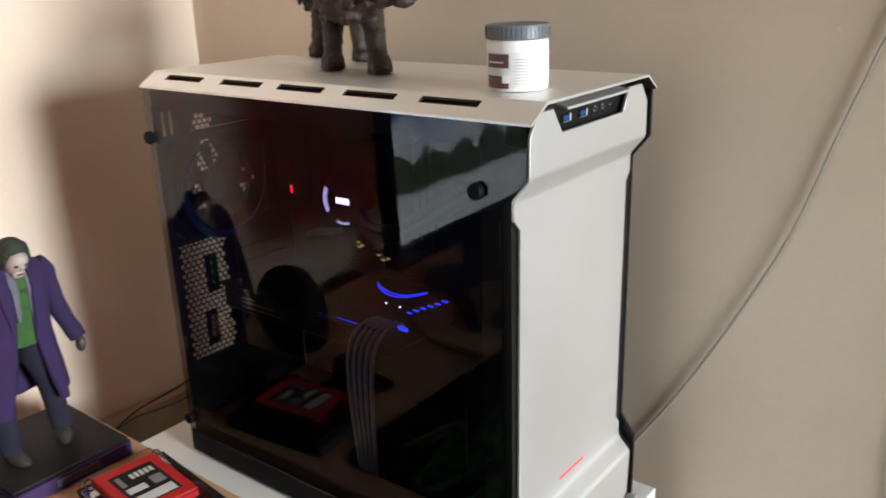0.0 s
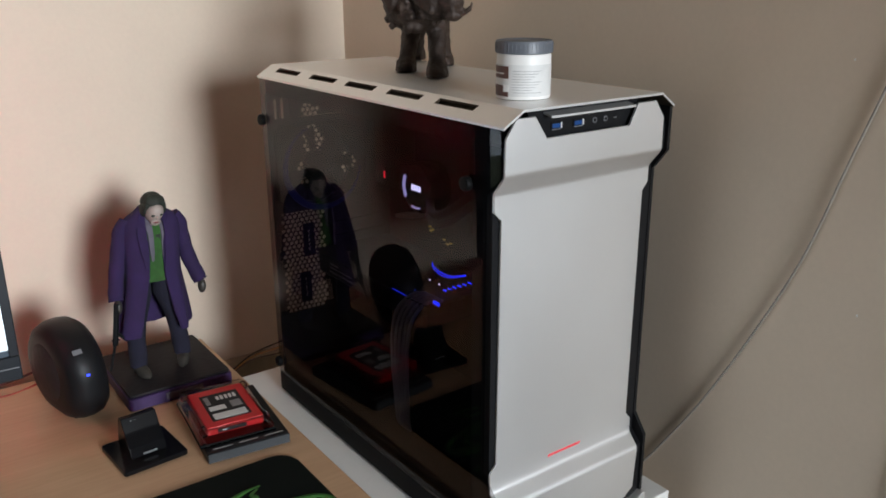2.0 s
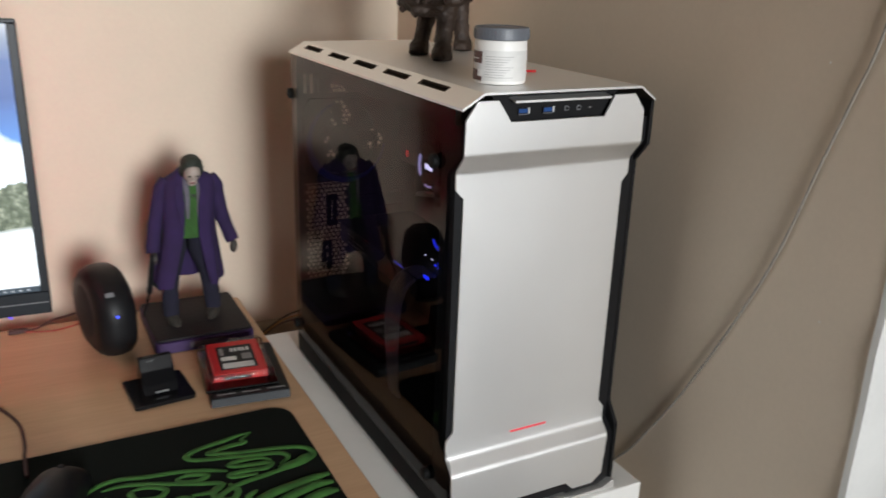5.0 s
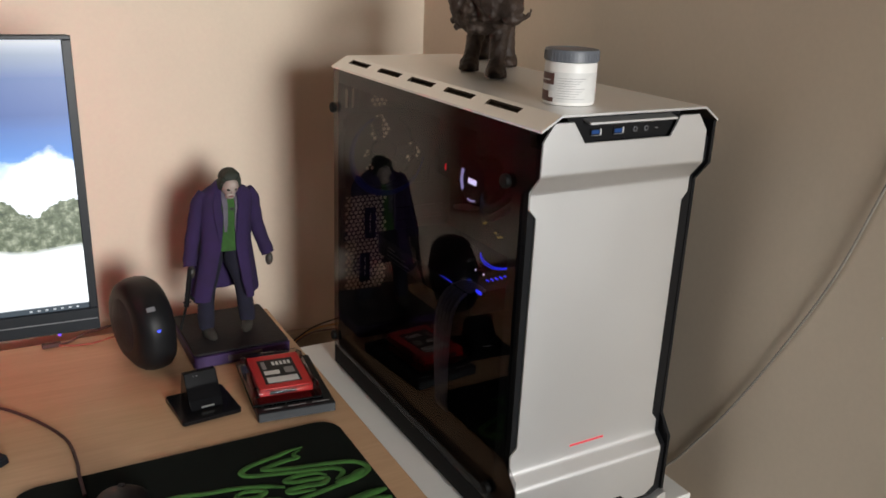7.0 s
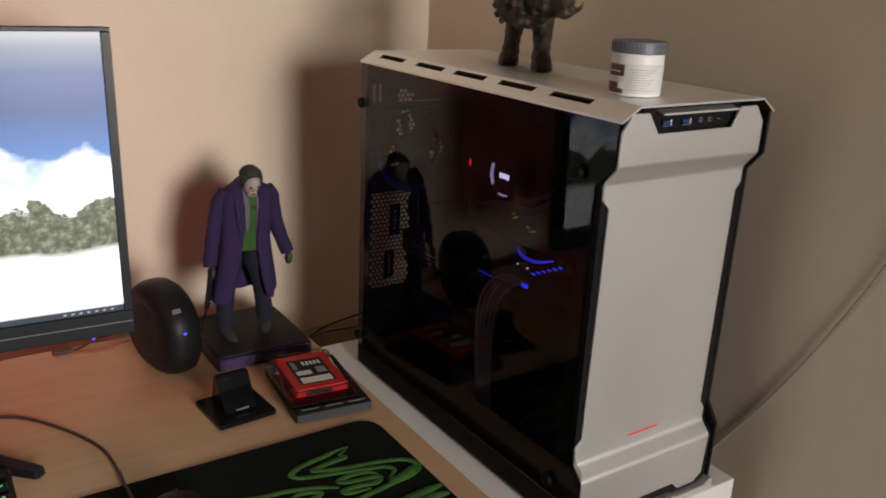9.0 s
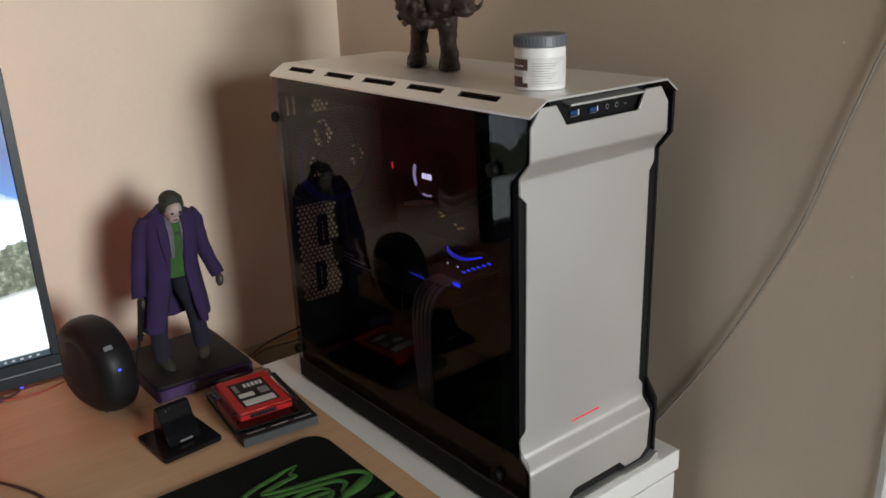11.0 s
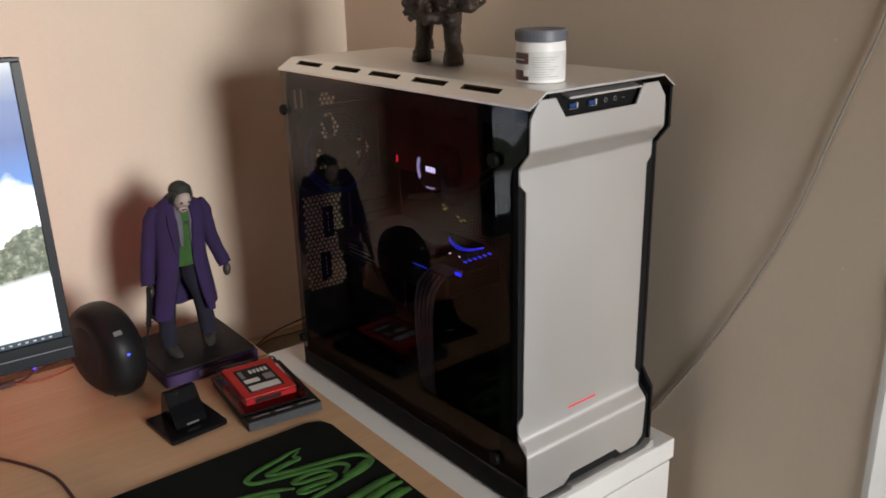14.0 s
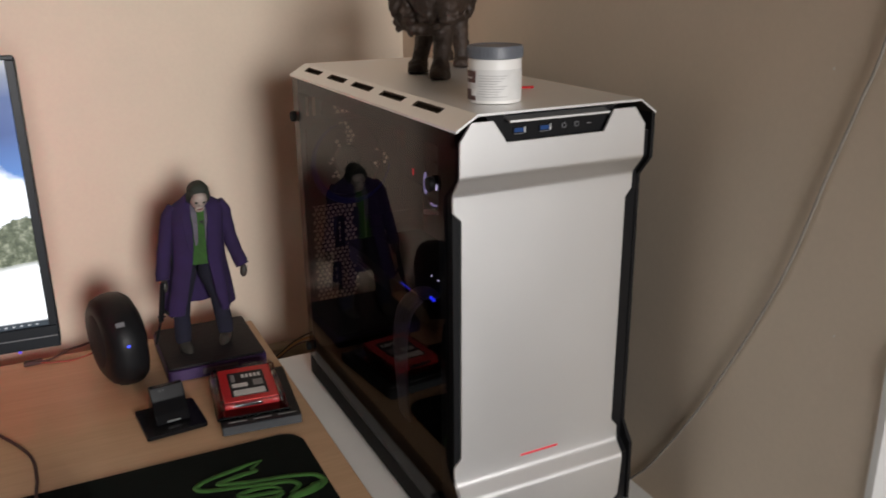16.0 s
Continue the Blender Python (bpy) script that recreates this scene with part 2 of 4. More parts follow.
def prism(pts, axis, a, b, bevel=0.0, seg=1, bm=None):
    """A flat outline pushed from a to b along an axis; pts are in the other two axes, in order."""
    own = bmesh.new()
    put = {"x": lambda p, d: (d, p[0], p[1]), "y": lambda p, d: (p[0], d, p[1]), "z": lambda p, d: (p[0], p[1], d)}[axis]
    lo = [own.verts.new(put(p, a)) for p in pts]
    hi = [own.verts.new(put(p, b)) for p in pts]
    own.faces.new(lo)
    own.faces.new(hi[::-1])
    n = len(pts)
    for i in range(n):
        own.faces.new((lo[i], hi[i], hi[(i + 1) % n], lo[(i + 1) % n]))
    if bevel:
        bmesh.ops.bevel(own, geom=own.edges[:], offset=bevel, segments=seg, profile=0.5, affect="EDGES")
    return merge(bm, own)


def rounded(x0, x1, y0, y1, r, n=6):
    out = []
    for cx, cy, a0 in ((x1 - r, y1 - r, 0), (x0 + r, y1 - r, 90), (x0 + r, y0 + r, 180), (x1 - r, y0 + r, 270)):
        out += [(cx + r * math.cos(radians(a0 + 90 * i / n)), cy + r * math.sin(radians(a0 + 90 * i / n))) for i in range(n + 1)]
    return out


def smooth_path(pts, n=8):
    """Points on a smooth curve through pts."""
    p = [Vector(q) for q in pts]
    p = [2 * p[0] - p[1]] + p + [2 * p[-1] - p[-2]]
    out = []
    for i in range(1, len(p) - 2):
        for k in range(n):
            t = k / n
            out.append(0.5 * (2 * p[i] + (p[i + 1] - p[i - 1]) * t + (2 * p[i - 1] - 5 * p[i] + 4 * p[i + 1] - p[i + 2]) * t * t
                              + (3 * p[i] - p[i - 1] - 3 * p[i + 1] + p[i + 2]) * t ** 3))
    return out + [p[-2]]


def tube(pts, r, seg=8, flat=1.0, bm=None):
    """A round strand along pts; r a number or one for each point; flat squashes it in z."""
    own = bmesh.new()
    pts = [Vector(p) for p in pts]
    rs = r if isinstance(r, (list, tuple)) else [r] * len(pts)
    rings, side = [], None
    for i, p in enumerate(pts):
        d = (pts[min(i + 1, len(pts) - 1)] - pts[max(i - 1, 0)]).normalized()
        if side is None:
            side = d.orthogonal().normalized()
        side = (side - d * side.dot(d)).normalized()
        up = d.cross(side)
        ring = []
        for k in range(seg):
            a = 2 * math.pi * k / seg
            off = rs[i] * (math.cos(a) * side + math.sin(a) * up)
            off.z *= flat
            ring.append(own.verts.new(p + off))
        rings.append(ring)
    for a, b in zip(rings, rings[1:]):
        for k in range(seg):
            own.faces.new((a[k], a[(k + 1) % seg], b[(k + 1) % seg], b[k]))
    own.faces.new(rings[0][::-1])
    own.faces.new(rings[-1])
    return merge(bm, own)


def lathe(profile, seg=32, at=(0, 0, 0), axis="z", bm=None):
    """Turns (radius, height) pairs about an axis."""
    own = bmesh.new()
    turn = {"z": Matrix(), "x": Matrix.Rotation(radians(90), 4, "Y"), "y": Matrix.Rotation(radians(-90), 4, "X")}[axis]
    rings = []
    for r, h in profile:
        ring = [own.verts.new(Vector(at) + turn @ Vector((r * math.cos(2 * math.pi * k / seg), r * math.sin(2 * math.pi * k / seg), h))) for k in range(seg)]
        rings.append(ring)
    for a, b in zip(rings, rings[1:]):
        for k in range(seg):
            own.faces.new((a[k], a[(k + 1) % seg], b[(k + 1) % seg], b[k]))
    if profile[0][0] > 1e-6:
        own.faces.new(rings[0][::-1])
    if profile[-1][0] > 1e-6:
        own.faces.new(rings[-1])
    bmesh.ops.remove_doubles(own, verts=own.verts, dist=1e-6)
    return merge(bm, own)


def ball(at, rx, ry, rz, seg=16, m=None, bm=None):
    own = bmesh.new()
    bmesh.ops.create_uvsphere(own, u_segments=seg, v_segments=seg // 2 + 2, radius=1)
    own.transform(Matrix.Translation(at) @ (m or Matrix()) @ Matrix.Diagonal((rx, ry, rz, 1)))
    return merge(bm, own)


def loft(rings, bm=None, mats=None, close=True):
    """Skins a list of rings, all with the same number of points."""
    own = bm or bmesh.new()
    vs = [[own.verts.new(p) for p in ring] for ring in rings]
    n = len(vs[0])
    for i, (a, b) in enumerate(zip(vs, vs[1:])):
        for k in range(n if close else n - 1):
            f = own.faces.new((a[k], a[(k + 1) % n], b[(k + 1) % n], b[k]))
            if mats is not None:
                f.material_index = mats if isinstance(mats, int) else mats[i]
    if close:
        for ring in (vs[0][::-1], vs[-1]):
            f = own.faces.new(ring)
            if mats is not None:
                f.material_index = mats if isinstance(mats, int) else mats[-1]
    return own


# ---- the room ----
DESK, STAND, TOP = 0.767, 0.752, 1.243      # heights of desk top, white stand and the tower's lid
WX, WY = 0.911, 1.21                        # faces of the two walls of the corner


def wall(name, bm, label, mat=M_WALL):
    return tagged(part(name, bm, mat), label, "wall", kind="structure")


wall("wall_north", box(-2.6, WX + 0.18, WY, WY + 0.15, 0, 2.5), "cream painted plaster wall behind the desk")
bm = box(WX, WX + 0.174, 0.134, WY, 0, 2.5)
box(WX, WX + 0.174, -0.72, 0.134, 2.06, 2.5, bm=bm)
box(WX, WX + 0.174, -2.75, -0.72, 0, 2.5, bm=bm)
wall("wall_east", bm, "cream painted plaster wall with a doorway")
for y, z in ((0.160, 1.266), (0.192, 1.034), (0.232, 1.280)):
    chip = ball((WX, y, z), 0.0004, 0.0008, 0.0014, 8)
    part("paint_chip", chip, M_TRIM, bpy.data.objects["wall_east"])
wall("wall_west", box(-2.75, -2.6, -2.75, WY + 0.15, 0, 2.5), "plain cream painted wall", M_FARWALL)
bm = box(-2.6, -0.03, -2.75, -2.6, 0, 2.5)
box(0.87, WX, -2.75, -2.6, 0, 2.5, bm=bm)
box(-0.03, 0.87, -2.75, -2.6, 0, 0.96, bm=bm)
box(-0.03, 0.87, -2.75, -2.6, 2.08, 2.5, bm=bm)
wall("wall_south", bm, "cream painted wall with a window", M_FARWALL)
tagged(part("floor", box(-2.75, WX + 0.174, -2.75, WY + 0.15, -0.1, 0), M_CARPET), "brown short-pile carpet floor", "floor", kind="structure")
tagged(part("ceiling", box(-2.75, WX + 0.174, -2.75, WY + 0.15, 2.5, 2.6), M_CEIL), "flat white painted ceiling", "ceiling", kind="structure")

# window behind the camera
win = thing("window_1", pose(0.42, -2.67, 0.96), "white framed window letting in daylight", "window", kind="structure")
for n, b in (("frame_side", (-0.03, 0.02)), ("frame_side", (0.82, 0.87)), ("mullion", (0.40, 0.44))):
    part(n, box(b[0], b[1], -2.70, -2.64, 0.96, 2.08, 0.004), M_TRIM, win)
for n, z in (("frame_bottom", 0.96), ("frame_top", 2.02)):
    part(n, box(0.02, 0.82, -2.70, -2.64, z + 0.001, z + 0.059, 0.004), M_TRIM, win)
for x in (0.025, 0.445):
    p = part("pane", box(x, x + 0.37, -2.674, -2.668, 1.022, 2.018), M_PANE, win)
    p.visible_shadow = False

# doorway lining and the dark hall beyond it
door = thing("door_1", pose(WX + 0.09, -0.3, 0), "white painted door lining round an open doorway", "doorway", kind="structure")
rnd = random.Random(4)
edge = [(WX - 0.002 + rnd.uniform(-0.0012, 0.0012), 2.05 - 0.041 * i) for i in range(51)]
part("lining", prism(edge + [(WX + 0.160, 0), (WX + 0.160, 2.05)], "y", 0.126, 0.1335), M_TRIM, door)
part("door_stop", box(WX + 0.160, WX + 0.178, 0.120, 0.1335, 0, 2.05, 0.003), M_TRIM, door)
part("lining", box(WX, WX + 0.174, -0.7195, -0.712, 0, 2.05, 0.002), M_TRIM, door)
part("lining", box(WX, WX + 0.174, -0.712, 0.126, 2.045, 2.0595, 0.002), M_TRIM, door)
wall("wall_hall_end", box(2.6, 2.7, -1.5, 1.6, 0, 2.5), "dark brown hall wall", M_HALL)
bm = box(WX + 0.18, 2.6, 0.95, 1.05, 0, 2.5)
box(WX + 0.18, 2.6, -1.6, -1.5, 0, 2.5, bm=bm)
wall("wall_hall_side", bm, "dark brown hall wall", M_HALL)
tagged(part("floor_hall", box(WX + 0.174, 2.7, -1.6, 1.05, -0.1, -0.002), M_HALL), "dark brown wooden hall floor", "floor", kind="structure")
tagged(part("ceiling_hall", box(WX + 0.174, 2.7, -1.6, 1.05, 2.5, 2.6), M_HALL), "dim hall ceiling", "ceiling", kind="structure")

# wall trunking low in the corner behind the desk
tr = part("baseboard", box(0.30, WX, 1.182, WY, 0.600, 0.672, 0.004), M_TRUNK)
tagged(tr, "brown trunking board fixed along the wall behind the desk", "trunking", kind="structure")

# cable that hangs down the wall
run = [(WX - 0.0025, y, z) for y, z in ((0.11, 2.2), (0.13, 1.8), (0.152, 1.5), (0.181, 1.316), (0.199, 1.253), (0.221, 1.185), (0.254, 1.081), (0.299, 0.981), (0.355, 0.874), (0.403, 0.796),
                                       (0.450, 0.731), (0.540, 0.650), (0.70, 0.580))]
part("wall_cable", tube(smooth_path(run, 10), 0.0014, 8), M_CABLE, smooth=True)
tagged(bpy.data.objects["wall_cable"], "thin grey cable sagging along the cream wall", "cable")

# ---- desk and white stand ----
desk = thing("desk", pose(-0.2, 0.7, 0), "beech laminate desk with a straight square edge", "desk")
part("desktop", box(-1.05, 0.557, 0.27, 1.118, DESK - 0.028, DESK, 0.0015), M_BEECH, desk)
for x in (-0.98, 0.45):
    for y in (0.33, 1.03):
        part("leg", box(x, x + 0.05, y, y + 0.05, 0, DESK - 0.0285, 0.002), M_WHITE, desk)
part("apron", box(-0.90, 0.44, 1.03, 1.05, DESK - 0.12, DESK - 0.029, 0.002), M_BEECH, desk)

stand = thing("side_cabinet", pose(0.72, 0.66, 0), "white laminate side cabinet carrying the computer tower", "cabinet")
part("top_panel", box(0.562, 0.872, 0.366, 0.968, STAND - 0.030, STAND, 0.0012), M_WHITE, stand)
part("body", box(0.566, 0.868, 0.376, 0.964, 0.06, STAND - 0.0305, 0.001), M_WHITE, stand)
part("plinth", box(0.575, 0.86, 0.40, 0.955, 0, 0.0595, 0.001), M_WHITE, stand)
for z0, z1 in ((0.065, 0.285), (0.289, 0.502), (0.506, 0.718)):
    d = part("drawer_front", box(0.567, 0.867, 0.368, 0.3755, z0, z1, 0.001), M_WHITE, stand)

# ---- computer tower ----
tower = thing("computer_tower", pose(0.716, 0.64, STAND), "silver aluminium computer tower with a smoked glass side", "computer")
XL = 0.598

# front panel: flat shield with shoulders, a step near the top and one near the foot
def between(pts, z):
    """Value at height z of a line through (height, value) pairs."""
    for (z0, a), (z1, b) in zip(pts, pts[1:]):
        if z <= z1:
            return a + (b - a) * (z - z0) / (z1 - z0)
    return pts[-1][1]


def rounded_profile(pts, radii, n=5):
    """(height, depth) corners with their bends rounded off."""
    out = [Vector(pts[0])]
    for p, q, w, r in zip(pts, pts[1:], pts[2:], radii):
        p, q, w = Vector(p), Vector(q), Vector(w)
        a, b = q + (p - q).normalized() * r, q + (w - q).normalized() * r
        out += [a.lerp(q, k / n).lerp(q.lerp(b, k / n), k / n) for k in range(n + 1)]
    return out + [Vector(pts[-1])]


EDGE_L = [(0.7630, 0.618), (0.7735, 0.6035), (0.8270, 0.6022), (0.8620, 0.6022), (0.8720, 0.6105), (1.1360, 0.6117), (1.1455, 0.6028), (1.1820, 0.6022), (1.2165, 0.6028), (1.2345, 0.6150)]
EDGE_R = [(0.7630, 0.798), (0.7735, 0.812), (0.8270, 0.8155), (0.8395, 0.8170), (0.8570, 0.8170), (0.8670, 0.8087), (1.1360, 0.8095), (1.1455, 0.8172), (1.1635, 0.8172), (1.1825, 0.8180), (1.2165, 0.8175), (1.2345, 0.8040)]
FACE = rounded_profile([(0.7630, 0.376), (0.8265, 0.376), (0.8400, 0.391), (1.1630, 0.391), (1.1815, 0.376), (1.2345, 0.376)], (0.0042, 0.0042, 0.0035, 0.0035))
FOOT = [(0.7630, 0.664, 0.770), (0.7735, 0.677, 0.759)]
PORT = [(1.2130, 0.653, 0.766), (1.2345, 0.638, 0.777)]
heights = sorted({round(z, 5) for z in [p.x for p in FACE] + [p[0] for p in EDGE_L + EDGE_R + FOOT + PORT]})
INNER = [[(f[0], f[i]) for f in FOOT + PORT] for i in (1, 2)]
face = [(p.x, p.y) for p in FACE]
bm = bmesh.new()
grid = []
for z in heights:
    row = (between(EDGE_L, z), between(INNER[0], z), between(INNER[1], z), between(EDGE_R, z))
    grid.append([[bm.verts.new((x, between(face, z) + d, z)) for x in row] for d in (0, 0.0028)])
last = len(heights) - 1
solid = {(i, c): not (c == 1 and (heights[i] < 0.7734 or heights[i] > 1.2129)) for i in range(last) for c in range(3)}
for i in range(last):
    for c in range(3):
        if not solid[i, c]:
            continue
        (f0, b0), (f1, b1) = grid[i], grid[i + 1]
        bm.faces.new((f0[c], f0[c + 1], f1[c + 1], f1[c]))
        bm.faces.new((b0[c + 1], b0[c], b1[c], b1[c + 1]))
        if not solid.get((i - 1, c), False):
            bm.faces.new((f0[c], b0[c], b0[c + 1], f0[c + 1]))
        if not solid.get((i + 1, c), False):
            bm.faces.new((f1[c + 1], b1[c + 1], b1[c], f1[c]))
        if not solid.get((i, c - 1), False):
            bm.faces.new((f0[c], f1[c], b1[c], b0[c]))
        if not solid.get((i, c + 1), False):
            bm.faces.new((f1[c + 1], f0[c + 1], b0[c + 1], b1[c + 1]))
fp = part("front_panel", bm, M_ALU, tower, "brushed silver aluminium front shield", smooth=True)
bv = fp.modifiers.new("edge", "BEVEL")
bv.width, bv.segments, bv.limit_method, bv.angle_limit = 0.0004, 1, "ANGLE", radians(50)
part("status_light", prism([(0.6845, 0.8543), (0.7330, 0.8543), (0.7330, 0.8566), (0.6845, 0.8566)], "y", 0.3905, 0.3911), G_REDBAR, tower, "red glowing line")

# chassis behind the front panel
part("chassis_front", prism([(0.425, 0.7565), (0.3800, 0.7565), (0.3800, 0.826), (0.3948, 0.840), (0.3948, 1.163), (0.3800, 1.182), (0.3800, 1.2085), (0.3998, 1.2085), (0.3998, 1.2285), (0.425, 1.2285)], "x", 0.6040, 0.8255), M_BLACK, tower, "black steel front frame")
part("chassis_floor", box(0.6045, 0.8255, 0.4255, 0.884, 0.762, 0.775), M_SCREW, tower)
part("chassis_roof", box(0.6045, 0.8255, 0.4255, 0.884, 1.205, 1.2305), M_BLACK, tower)
part("motherboard_tray", box(0.800, 0.803, 0.4255, 0.884, 0.7755, 1.2045), M_SCREW, tower)
part("back_side_panel", prism([(0.377, 0.757), (0.888, 0.757), (0.888, 1.2275), (0.376, 1.2275), (0.376, 1.180), (0.394, 1.158), (0.394, 0.862), (0.377, 0.838)], "x", 0.8258, 0.8300), M_BLACK, tower, "black side panel facing the wall")
part("base_tray", prism([(0.597, 0.7525), (0.829, 0.7525), (0.829, 0.7625), (0.825, 0.7625), (0.811, 0.7560), (0.763, 0.7560), (0.760, 0.7590), (0.676, 0.7590), (0.673, 0.7560), (0.616, 0.7560), (0.601, 0.7625), (0.597, 0.7625)], "y", 0.3700, 0.398, 0.0005), M_ALU, tower, "silver foot plate")
part("skirt", box(0.6025, 0.8255, 0.3985, 0.884, 0.7525, 0.7560), M_SCREW, tower)
part("skirt", box(0.6025, 0.8255, 0.4252, 0.884, 0.7562, 0.7618), M_SCREW, tower)

# glass side with four thumb screws
bm = prism([(0.3770, 0.7865), (0.888, 0.7865), (0.888, 1.2275), (0.3770, 1.2275), (0.3770, 1.181), (0.4010, 1.160), (0.4010, 0.860), (0.3770, 0.838)], "x", XL, XL + 0.004)
for f in bm.faces:
    f.material_index = 0 if f.calc_center_median().x < XL + 0.0005 else 1
part("base_rail", prism([(0.3770, 0.7570), (0.888, 0.7570), (0.888, 0.7862), (0.3770, 0.7862)], "x", XL, XL + 0.004, 0.0006), M_SCREW, tower, "matt black rail below the glass")
glass = part("glass_panel", bm, [M_GLASS, M_GLASSIN], tower, "smoked tempered glass side")
for y, z in ((0.424, 1.169), (0.882, 1.170), (0.424, 0.806), (0.882, 0.806)):
    screw = lathe([(0.004, -0.0068), (0.0066, -0.0065), (0.0076, -0.0050), (0.0076, -0.001), (0.0068, 0)], 20, (XL - 0.0002, y, z), "x")
    part("thumb_screw", screw, M_SCREW, glass, "black thumb screw", smooth=True)

# lid: folded sheet with bent shoulders and five slots along each
LX = [0.5958, 0.6190, 0.8065, 0.8262]
LZ = [1.2290, 1.2430, 1.2430, 1.2290]
Y0, Y1, TH = 0.3705, 0.8895, 0.0024
slots = [(0.4300, 0.4925), (0.5205, 0.5830), (0.6110, 0.6735), (0.6990, 0.7615), (0.7940, 0.8565)]
bm = bmesh.new()


def sheet(a, b, ya, yb, left=False, right=False):
    q = []
    for lift in (0, -TH):
        q += [(a[0], ya, a[1] + lift), (b[0], ya, b[1] + lift), (b[0], yb, b[1] + lift), (a[0], yb, a[1] + lift)]
    v = [bm.verts.new(p) for p in q]
    # cut slot walls and underside are coloured dark in place of shade
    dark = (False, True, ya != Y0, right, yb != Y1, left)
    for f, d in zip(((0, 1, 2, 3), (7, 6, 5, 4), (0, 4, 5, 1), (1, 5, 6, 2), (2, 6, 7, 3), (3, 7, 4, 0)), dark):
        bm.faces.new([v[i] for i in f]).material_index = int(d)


def along(t, side):
    i = 0 if side == 0 else 2
    a, b = (LX[i], LZ[i]), (LX[i + 1], LZ[i + 1])
    if side:
        a, b = b, a
    return (a[0] + (b[0] - a[0]) * t, a[1] + (b[1] - a[1]) * t)


for side in (0, 1):
    sheet(along(0, side), along(0.50, side), Y0, Y1, right=True)
    sheet(along(0.82, side), along(1, side), Y0, Y1, left=True)
    ys = [Y0] + [y for s in slots for y in s] + [Y1]
    for ya, yb in zip(ys[::2], ys[1::2]):
        sheet(along(0.50, side), along(0.82, side), ya, yb)
sheet((LX[1], LZ[1]), (LX[2], LZ[2]), Y0, Y1)
bmesh.ops.remove_doubles(bm, verts=bm.verts, dist=0.00004)
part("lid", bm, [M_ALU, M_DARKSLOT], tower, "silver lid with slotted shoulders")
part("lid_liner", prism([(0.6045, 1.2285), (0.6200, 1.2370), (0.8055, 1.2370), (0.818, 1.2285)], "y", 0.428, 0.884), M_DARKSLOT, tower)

# port bay under the lid's lip
part("port_bay", prism([(0.650, 1.2095), (0.7695, 1.2095), (0.784, 1.2375), (0.634, 1.2375)], "y", 0.3835, 0.3995), M_BLACKP, tower, "black port bay")
part("port_flap", prism([(0.3715, 1.2318), (0.3720, 1.2338), (0.3834, 1.2362), (0.3834, 1.2344)], "x", 0.6540, 0.7690), M_ALU, tower, "raised aluminium port cover lip")
for x in (0.6635, 0.6925):
    usb = part("usb_port", box(x, x + 0.0145, 0.3822, 0.3834, 1.2185, 1.2255, 0.0003), M_BLACKP, tower)
    part("tongue", box(x + 0.0012, x + 0.0112, 0.3815, 0.3821, 1.2200, 1.2240), M_BLUEPORT, usb, "blue plastic tongue")
    part("port_rim", box(x + 0.0120, x + 0.0134, 0.3815, 0.3821, 1.2192, 1.2250), M_LABELW, usb, "bright metal rim")
    part("port_rim", box(x + 0.0008, x + 0.0118, 0.3815, 0.3821, 1.2184, 1.2189), M_SILVER, usb, "bright metal rim")
for x in (0.7220, 0.7370):
    part("audio_jack", lathe([(0.0016, -0.0004), (0.0017, -0.0009), (0.0027, -0.0009), (0.0027, 0), (0.0016, 0)], 16, (x, 0.3834, 1.2220), "y"), M_JACK, tower, "grey ringed audio jack")
    # black disc set over the jack's centre for the shade in its hole
    part("jack_hole_shade", lathe([(0.0, -0.0011), (0.0017, -0.0011), (0.0017, -0.0004), (0.0, -0.0004)], 12, (x, 0.3834, 1.2220), "y"), M_SCREW, tower)
part("reset_slit", box(0.7495, 0.7530, 0.3828, 0.3834, 1.2214, 1.2220), M_SILVER, tower)

# rear wall of the tower: steel with a vent field, slot covers and a fan
rear = part("rear_frame", box(0.6045, 0.6100, 0.8845, 0.8875, 0.7755, 1.2045), M_MESHPL, tower)
bm = box(0.7601, 0.7999, 0.8845, 0.8875, 1.0310, 1.2045)
box(0.7000, 0.7999, 0.8845, 0.8875, 0.7755, 1.0309, bm=bm)
box(0.6101, 0.6999, 0.8845, 0.8875, 0.7755, 0.8760, bm=bm)
box(0.6101, 0.7600, 0.8845, 0.8875, 1.0310, 1.0440, bm=bm)
box(0.6101, 0.7600, 0.8845, 0.8875, 1.1960, 1.2045, bm=bm)
for a, b in ((0.6101, 0.6150), (0.6200, 0.6252), (0.6302, 0.6372), (0.6388, 0.6440)):
    box(a, b, 0.8845, 0.8875, 1.1681, 1.1959, bm=bm)
box(0.6441, 0.6520, 0.8845, 0.8875, 1.1681, 1.1959, bm=bm)
part("rear_plate", bm, M_MESHPL, tower)


